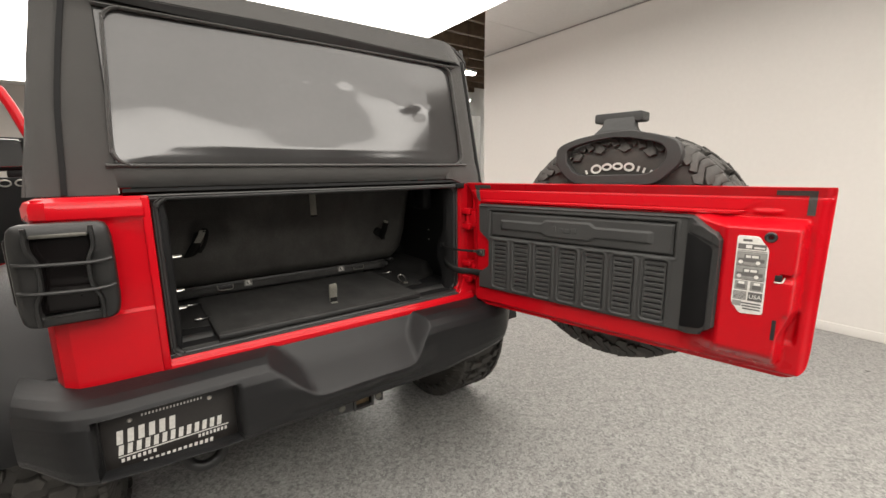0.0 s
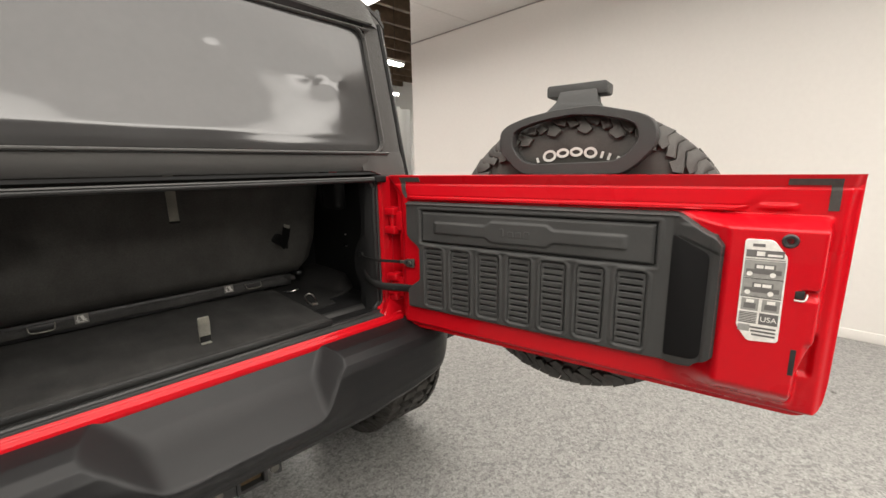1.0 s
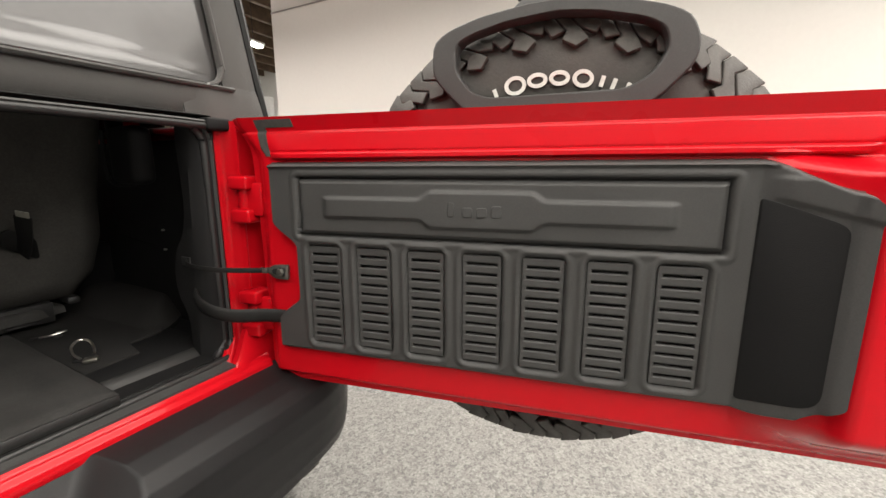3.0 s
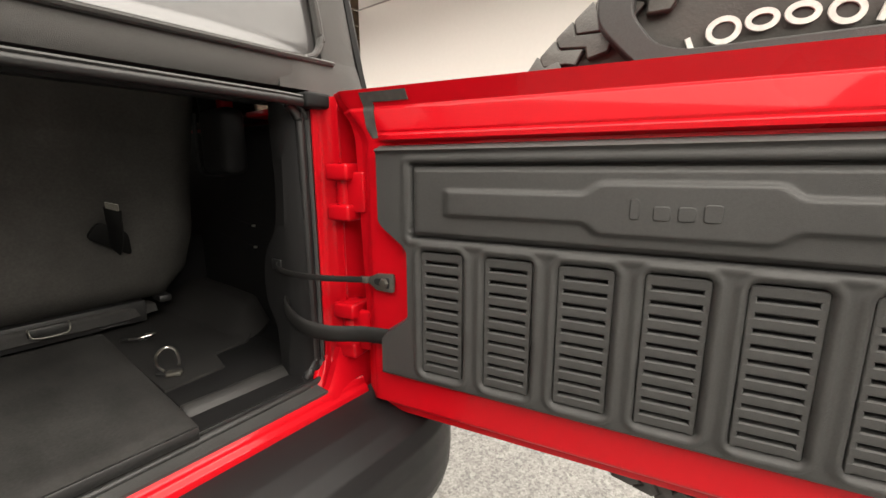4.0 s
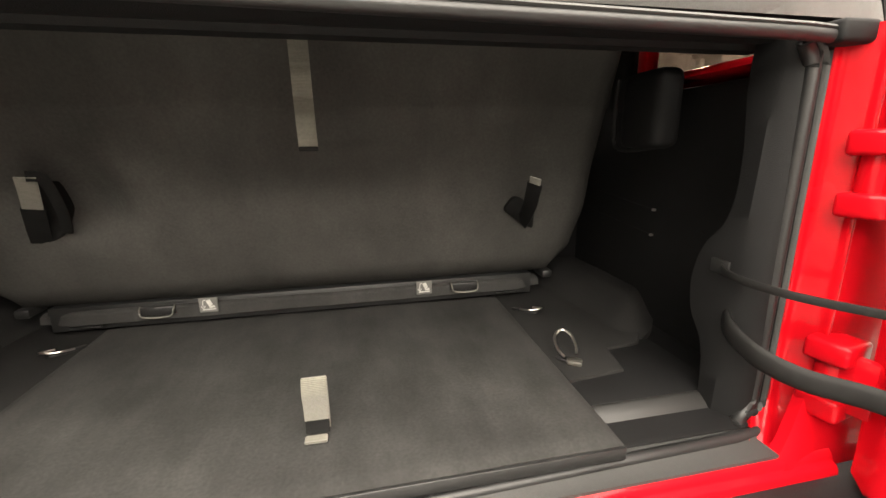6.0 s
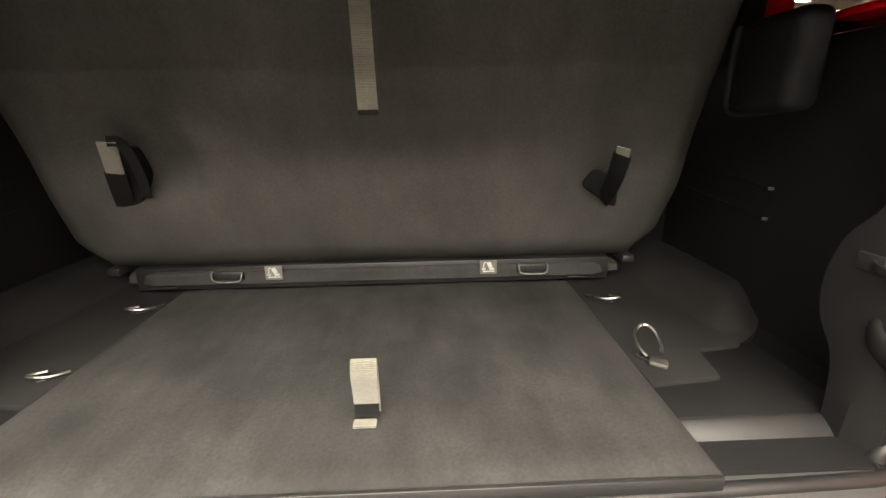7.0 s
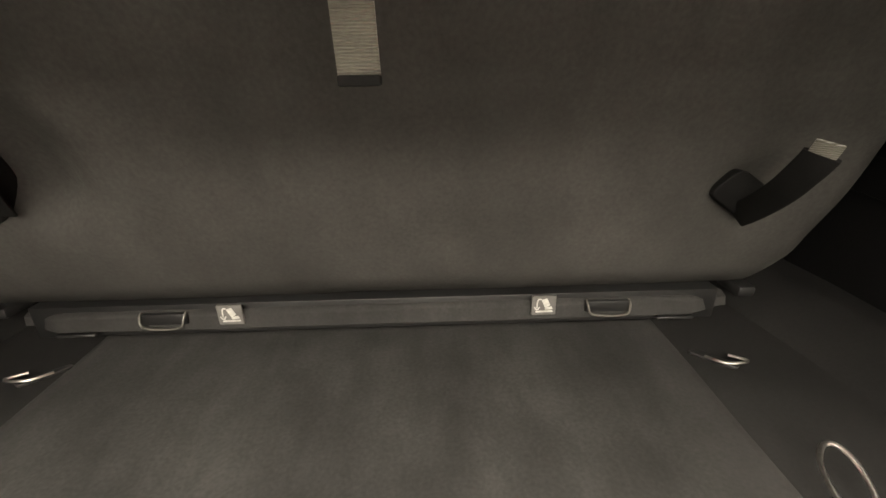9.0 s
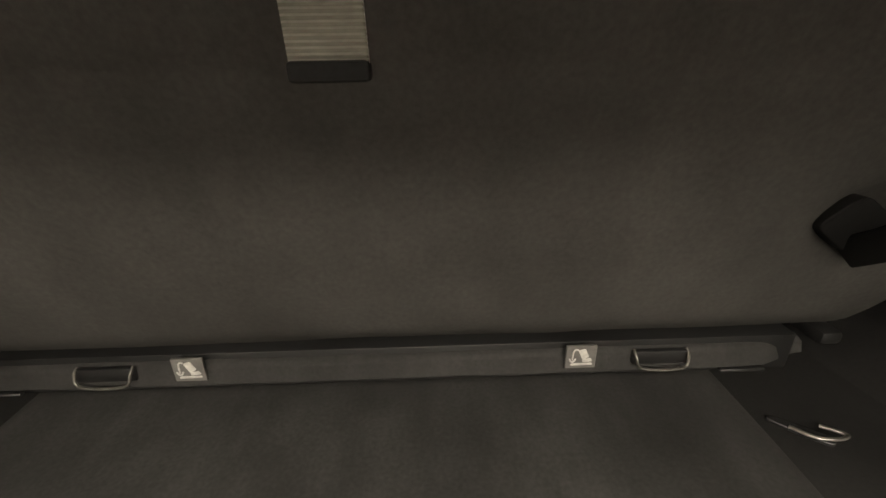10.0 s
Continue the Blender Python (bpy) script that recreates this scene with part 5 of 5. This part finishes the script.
bm = slab(rounded([(0.046, 0.900), (0.058, 0.899), (0.070, 0.890), (0.099, 0.889), (0.100, 0.917), (0.070, 0.915), (0.058, 0.909), (0.046, 0.908)], 0.004, 3), 0.004, 0.010, gz, 0.0015, 2)
box(0.042, 0.058, -0.015, -0.008, 0.8995, 0.9095, 0.002, into=bm)
part("strap_bracket", bm, DULLSTEEL, gate, "dull steel strap bracket")
part("bracket_recess", slab(rounded([(0.066, 0.899), (0.093, 0.894), (0.094, 0.912), (0.066, 0.908)], 0.004, 3), 0.008, 0.0108, gz, 0.0006, 1), BLACKSTEEL, gate, "dark recess of the strap bracket")
bm = lathe([(0, 0.006), (0.006, 0.005), (0.008, 0.0), (0, 0)], 6, m=Matrix.Translation(gz(0.084, 0.903, 0.0105)) @ Matrix.Rotation(radians(90), 4, "X"))
part("bracket_bolt", bm, DULLSTEEL, gate, "bolt of the strap bracket")
line = smooth_line([(0.560, 0.112, 0.868), (0.528, 0.098, 0.860), (0.513, 0.078, 0.848), (0.511, 0.040, 0.834), (0.530, 0.004, 0.824), g(0.045, 0.820, 0.018), g(0.088, 0.818, 0.006)], 6)
part("wiring_loom", sweep(line, ring(0.0052, 0.0128, 12)), LOOM, car, "flat dark grey wiring loom")

# Tie-down loops on the floor.


def tie_down(x, y, up, s):
    """A ring that stands up from its foot, or one folded flat into a dark slot."""
    h = thing("tie_down_ring", "bright steel tie-down ring standing on the carpet" if up else "steel tie-down ring folded flat on the carpet", "tie-down", pose(x, y, 0.751), "load bay tie-downs")
    if up:
        part("base", box(-0.010, 0.012, -0.012, 0.004, 0.0, 0.008, 0.003, m=pose(0, 0, 0, 0, 0, s * -32)), DULLSTEEL, h, "small dull steel foot")
        part("slot", slab(rounded([(-0.022, 0.020), (-0.012, 0.024), (0.004, 0.004), (-0.004, -0.004)], 0.004, 3), 0.0, 0.003, lambda a, b, d: Vector((s * a, b, d)), 0.001, 1), SEAL, h, "dark slot of the ring")
        pts = [(-0.010, 0.010, 0.006), (-0.014, 0.024, 0.012), (-0.008, 0.048, 0.018), (0.006, 0.063, 0.022), (0.017, 0.062, 0.022), (0.021, 0.048, 0.019), (0.018, 0.028, 0.012), (0.013, 0.016, 0.006)]
    else:
        o = rounded([(-0.026, 0.018), (-0.018, 0.022), (0.010, 0.000), (0.022, -0.008), (0.012, -0.016), (-0.008, 0.000)], 0.004, 3)
        part("slot", slab(o, 0.0, 0.0035, lambda a, b, d: Vector((s * a, b, d)), 0.001, 1), SEAL, h, "dark slot of the ring")
        pts = [(-0.012, 0.006, 0.004), (0.000, -0.010, 0.007), (0.016, -0.014, 0.009), (0.026, -0.010, 0.009), (0.014, 0.004, 0.006)]
    part("loop", sweep(smooth_line([(s * a, b, c) for a, b, c in pts], 6), ring(0.0022 if up else 0.0017, n=8)), SILVER, h, "bright steel loop")
    return h


tie_down(0.388, 0.206, True, 1)
tie_down(0.398, 0.406, False, 1)
tie_down(-0.372, 0.224, False, -1)
tie_down(-0.384, 0.416, False, -1)

# Floor board, carpeted, with its pull tab.
board = thing("floor_board", "charcoal carpeted load floor board with a webbing pull tab", "floor board", pose(0, 0, 0.757))


def board_top(u, v):
    x = -0.366 + 0.732 * u
    y = 0.034 + 0.468 * v
    e = min(u, 1 - u) * 0.73, min(v, 1 - v) * 0.45
    d = min(e)
    return Vector((x * (0.965 + 0.035 * v), y, -0.006 * (1 - ease(d, 0, 0.012)) + 0.0018 * noise.noise(Vector((x * 7, y * 9, 2.2)))))


part("board", sheet(board_top, steps(0, 1, 90), steps(0, 1, 60), (0, 0, -0.02)), CARPET, board, "charcoal carpet board")
part("board_edge", slab(rounded([(-0.352, 0.028), (0.352, 0.028), (0.352, 0.033), (-0.352, 0.033)], 0.001, 1), -0.018, -0.004, xy, 0.001, 1), SEAL, board, "black edge binding")
tab = [(0.036, 0.144, 0.004), (0.036, 0.146, 0.022), (0.036, 0.142, 0.046), (0.036, 0.131, 0.060), (0.036, 0.117, 0.059), (0.035, 0.110, 0.048), (0.033, 0.113, 0.034), (0.032, 0.119, 0.022), (0.031, 0.119, 0.012), (0.031, 0.114, 0.0045), (0.031, 0.106, 0.004)]
line = smooth_line([(0.033, 0.113 + (y - 0.113) * (0.3 if y > 0.113 else 1), z * 1.14) for x, y, z in tab], 5)
part("pull_tab", sweep(line[:38], flat(0.026, 0.002), up=(0, 1, 0)), STRAP, board, "grey webbing pull tab")
# Lower stretch of the same webbing, blackened for the shade inside the loop.
part("tab_shade", sweep(line[37:46], flat(0.025, 0.002), up=(0, 1, 0)), CLOTH, board, "shaded lower part of the tab, coloured black")
part("tab_foot", box(0.0195, 0.0435, 0.0995, 0.1115, 0.001, 0.0050, 0.002), STRAP, board, "grey sewn foot of the tab")

# ---- rear seat ----
LEAN = 0.36
seat = thing("rear_seat", "charcoal carpet-backed rear bench seat, folded upright", "car seat", pose(0, 0, 0))


def seat_y(z):
    return 0.475 - LEAN * (z - 0.80)


def seat_half(z):
    return 0.484 + 0.040 * ease(z, 0.800, 0.868) - 0.008 * ease(z, 0.92, 1.05)


def seat_pt(u, z):
    h = seat_half(z)
    x = h * (2 * u - 1)
    e = min(h - abs(x), z - 0.802)
    roll = 0.032 * (1 - min(1, max(0, e) / 0.05)) ** 2
    soft = 0.006 * noise.noise(Vector((x * 3.2, z * 4.1, 7.7))) + 0.002 * noise.noise(Vector((x * 11, z * 13, 1.3)))
    if x > 0:
        dents = 0.020 * math.exp(-((x - 0.380) / 0.030) ** 2 - ((z - 0.955) / 0.032) ** 2)
    else:
        dents = 0.034 * math.exp(-(((x + 0.318) ** 2 + (z - 0.995) ** 2) / 0.0034) ** 1.5) - 0.006 * math.exp(-((x + 0.30) / 0.05) ** 2 - ((z - 0.91) / 0.03) ** 2)
    return Vector((x + 0.010 * u * ease(z, 0.86, 0.95), seat_y(z) + roll + soft + dents, z))


part("backrest", sheet(seat_pt, steps(0, 1, 110), steps(0.802, 1.42, 70), (0, 0.11, 0)), SEATBACK, seat, "charcoal carpeted seat back")
def foot_strip(x, v):
    """Soft carpeted strip under the backrest, fading into the carpet at its ends."""
    end = 1 - ease(abs(x), 0.395, 0.462)
    y = 0.4755 + 0.0045 * v + 0.020 * (1 - end) + 0.0012 * noise.noise(Vector((x * 16, v, 4.4)))
    z = 0.7725 + (0.0250 * v - 0.010 * (1 - end) * v) + 0.0010 * noise.noise(Vector((x * 9, v * 2, 8.1)))
    return Vector((x, y + 0.010 * max(0, v - 0.8) / 0.2, z))


part("hinge_cover", sheet(foot_strip, steps(-0.462, 0.462, 120), steps(0, 1, 8), (0, 0.06, -0.004)), CARPET, seat, "charcoal strip along the seat foot", angle=50)
# Black filler draws the shade between backrest and strip.
part("gap_shade", box(-0.440, 0.440, 0.4860, 0.56, 0.760, 0.803, 0.002), SEAL, seat, "black filler for the shaded gap under the seat back")
for s in (-1, 1):
    part("end_slot", box(s * 0.383 - 0.024, s * 0.383 + 0.024, 0.4735, 0.4800, 0.7665, 0.7700, 0.001, 1), SEAL, seat, "dark slot below the strip")
    part("side_hinge", box(s * 0.476 - 0.012, s * 0.476 + 0.012, 0.482, 0.53, 0.790, 0.806, 0.005), SEAL, seat, "black seat hinge")
    # child-seat anchor loop and its paper label
    a = 0.2915 if s > 0 else -0.268
    pts = [(a - 0.027, 0.478, 0.797), (a - 0.027, 0.471, 0.792), (a - 0.020, 0.467, 0.781), (a + 0.020, 0.467, 0.780), (a + 0.027, 0.471, 0.791), (a + 0.027, 0.478, 0.797)]
    part("anchor_loop", sweep(smooth_line(pts, 5), ring(0.0015, n=8)), DULLSTEEL, seat, "bright steel anchor loop")
    part("anchor_slot", box(a - 0.029, a + 0.029, 0.4735, 0.480, 0.781, 0.7965, 0.002), SEAL, seat, "dark anchor slot")
    c = s * 0.1965 + 0.012
    tag = part("anchor_label", box(c - 0.0155, c + 0.0155, 0.4732, 0.4765, 0.7795, 0.8065, 0.0005, 1), TAGCLOTH, seat, "small printed anchor label")
    for o in ([(-0.0035, 0.0175), (0.0035, 0.0195), (0.0080, 0.0100), (0.0015, 0.0062)], [(0.0015, 0.0066), (0.0100, 0.0080), (0.0115, 0.0042), (0.0015, 0.0032)], [(-0.0105, -0.0004), (0.0120, 0.0000), (0.0115, 0.0022), (-0.0100, 0.0018)]):
        part("label_mark", slab(rounded([(c + a, 0.7840 + b) for a, b in o], 0.001, 2), 0.4724, 0.4740, xz, 0, 1), STICKER_PAPER, tag)
    for o in ([(-0.0035, 0.0180), (-0.0065, 0.0185), (-0.0085, 0.0150), (-0.0088, 0.0060)], [(-0.0118, 0.0075), (-0.0105, 0.0045), (-0.0088, 0.0036), (-0.0070, 0.0045), (-0.0055, 0.0075)]):
        part("label_mark", sweep(smooth_line([(c + a, 0.4730, 0.7840 + b) for a, b in o], 3), ring(0.0009, n=6), up=(0, 1, 0)), STICKER_PAPER, tag)
    # strap tab out of a slit
    on_seat = lambda a, z, d: Vector((a, seat_y(z) - d, z))
    slit = [(0.350, 0.950), (0.370, 0.978), (0.412, 0.953), (0.418, 0.906)] if s > 0 else [(-0.403, 0.915), (-0.350, 0.940), (-0.336, 0.985), (-0.340, 1.024), (-0.352, 1.020), (-0.366, 0.980), (-0.389, 0.945)]
    # Black patch paints the shadow in the fold around the slit.
    part("slit_shade", slab(rounded(slit, 0.012, 5), -0.0012, 0.030, lambda a, b, d: Vector((a, seat_y(b) + d, b)), 0.002, 1), CLOTH, seat, "black patch for the shaded slit in the seat back")
    if s > 0:
        pts = [on_seat(*p) for p in ((0.392, 0.922, 0.0), (0.389, 0.940, 0.020), (0.383, 0.964, 0.042), (0.378, 0.984, 0.055), (0.375, 1.000, 0.063), (0.373, 1.013, 0.066))]
        line, cut, up = smooth_line(pts, 5), 21, (-0.6, -0.78, 0.2)
    else:
        pts = [on_seat(*p) for p in ((-0.384, 0.930, 0.0), (-0.372, 0.952, 0.012), (-0.357, 0.978, 0.026), (-0.346, 1.000, 0.035), (-0.338, 1.018, 0.041), (-0.334, 1.032, 0.043))]
        line, cut, up = smooth_line(pts, 5), 12, (0.40, -0.90, 0.1)
        back = smooth_line([on_seat(*p) for p in ((-0.334, 1.033, 0.041), (-0.322, 1.030, 0.034), (-0.322, 1.008, 0.026), (-0.330, 0.975, 0.014), (-0.345, 0.945, 0.0))], 5)
        part("strap_fold", sweep(back, flat(0.014, 0.004), up=(0.35, -0.93, 0.1)), CLOTH, seat, "dark inner side of the folded tab")
    # Shaded lower half of the tab, set in black instead of webbing grey.
    part("strap_root", sweep(line[:cut + 1], flat(0.026, 0.004), up=up), CLOTH, seat, "shaded root of the release tab, coloured black")
    part("strap_tab", sweep(line[cut - 1:], flat(0.019 if s > 0 else 0.022, 0.0024), up=up), STRAP, seat, "grey webbing release tab")
pts = [(0.030, 0.258, 1.40), (0.030, 0.262, 1.30), (0.031, 0.266, 1.20), (0.032, 0.2685, 1.11), (0.033, 0.270, 1.064)]
part("centre_strap", sweep(smooth_line(pts, 6), flat(0.0235, 0.0024), up=(0, -1, 0)), STRAP, seat, "grey ribbed webbing strap")
part("strap_end", box(0.0210, 0.0450, 0.2655, 0.274, 1.060, 1.066, 0.0015), CLOTH, seat, "dark sewn strap end")

# ---- dealer plate on the bumper: plain bars in place of its lettering ----
plate = thing("dealer_plate", "black dealer plate with white lettering bars on the bumper", "number plate", pose(-0.493, -0.055, 0.556))
part("card", box(-0.150, 0.150, -0.004, 0.0, -0.075, 0.075, 0.002), PLATEINK, plate, "black plate card")
part("plate_frame", sweep(smooth_line([(x, -0.005, z) for x, z in rounded([(-0.154, -0.079), (0.154, -0.079), (0.154, 0.079), (-0.154, 0.079)], 0.008, 3)], 1, True), ring(0.004, n=8), True, (0, -1, 0)), SEAL, plate, "black plate surround")
for x in (-0.089, 0.089):
    part("screw", lathe([(0, 0.004), (0.004, 0.0035), (0.006, 0.0), (0, 0)], 12, m=pose(x, -0.004, 0.057, 90, 0, 0)), SILVER, plate, "bright screw")


def bars(x0, x1, z0, z1, n, gap=0.25, skew=0.004):
    w = (x1 - x0) / n
    gap += 0.12
    for k in range(n):
        a = x0 + k * w
        b = a + w * (1 - gap)
        part("lettering_bar", slab([(a, z0), (b, z0), (b + skew, z1), (a + skew, z1)], -0.0052, -0.0038, xz, 0, 1), WHITEINK, plate)


bars(-0.122, 0.012, 0.000, 0.036, 6, 0.3)
bars(-0.122, 0.118, -0.030, -0.004, 13, 0.32)
part("lettering_rule", box(-0.122, 0.128, -0.0052, -0.0038, -0.036, -0.0335, 0), WHITEINK, plate)
bars(-0.118, -0.040, -0.050, -0.041, 7, 0.3, 0.001)
bars(0.052, 0.126, -0.050, -0.041, 8, 0.3, 0.001)
bars(-0.075, 0.090, -0.074, -0.062, 13, 0.3, 0.002)
bars(-0.065, 0.075, 0.060, 0.066, 18, 0.4, 0.001)

# ---- the open front door with its mirror, seen past the body corner ----
def door_pt(a, b, d):
    """a: out from the hinge; the door stands open square to the car."""
    return Vector((-0.78 - a, 2.60 + 0.10 * a + d, b))


door = part("front_door", slab(rounded([(0.0, 0.62), (0.92, 0.62), (0.92, 1.20), (0.0, 1.20)], 0.04, 4), 0.0, 0.05, door_pt, 0.012, 3), RED, car, "red front door standing open")
part("door_card", slab(rounded([(0.03, 0.66), (0.89, 0.66), (0.89, 1.225), (0.03, 1.225)], 0.04, 4), -0.045, 0.004, door_pt, 0.012, 3), DARK, door, "black inner door card")
line = smooth_line([door_pt(0.15, 1.15, 0.02), door_pt(0.27, 1.45, 0.02), door_pt(0.365, 1.73, 0.02), door_pt(0.45, 1.80, 0.02), door_pt(0.88, 1.80, 0.02), door_pt(0.90, 1.15, 0.02)], 6)
part("window_frame", sweep(line, ring(0.030, n=10), up=(0, 1, 0)), RED, door, "red window frame")
for a in (0.355, 0.435):
    line = [door_pt(a + 0.030 * math.cos(k * 0.5236), 1.187 + 0.020 * math.sin(k * 0.5236), -0.05) for k in range(12)]
    part("handle_bezel", sweep(line, ring(0.005, n=6), True, (0, 1, 0)), SILVER, door, "bright door handle bezel")
mirror = part("mirror", slab(rounded([(-1.33, 1.262), (-1.075, 1.275), (-1.085, 1.488), (-1.33, 1.495)], 0.03, 4), 2.70, 2.80, xz, 0.02, 3), DARK, car, "black door mirror housing")
part("mirror_glass", slab(rounded([(-1.315, 1.29), (-1.115, 1.30), (-1.12, 1.475), (-1.315, 1.478)], 0.02, 3), 2.693, 2.703, xz, 0.002, 1), GLASS, mirror, "bright mirror glass")
part("mirror_foot", box(-1.22, -0.95, 2.70, 2.78, 1.215, 1.275, 0.02, 3), DARK, mirror, "black mirror foot")
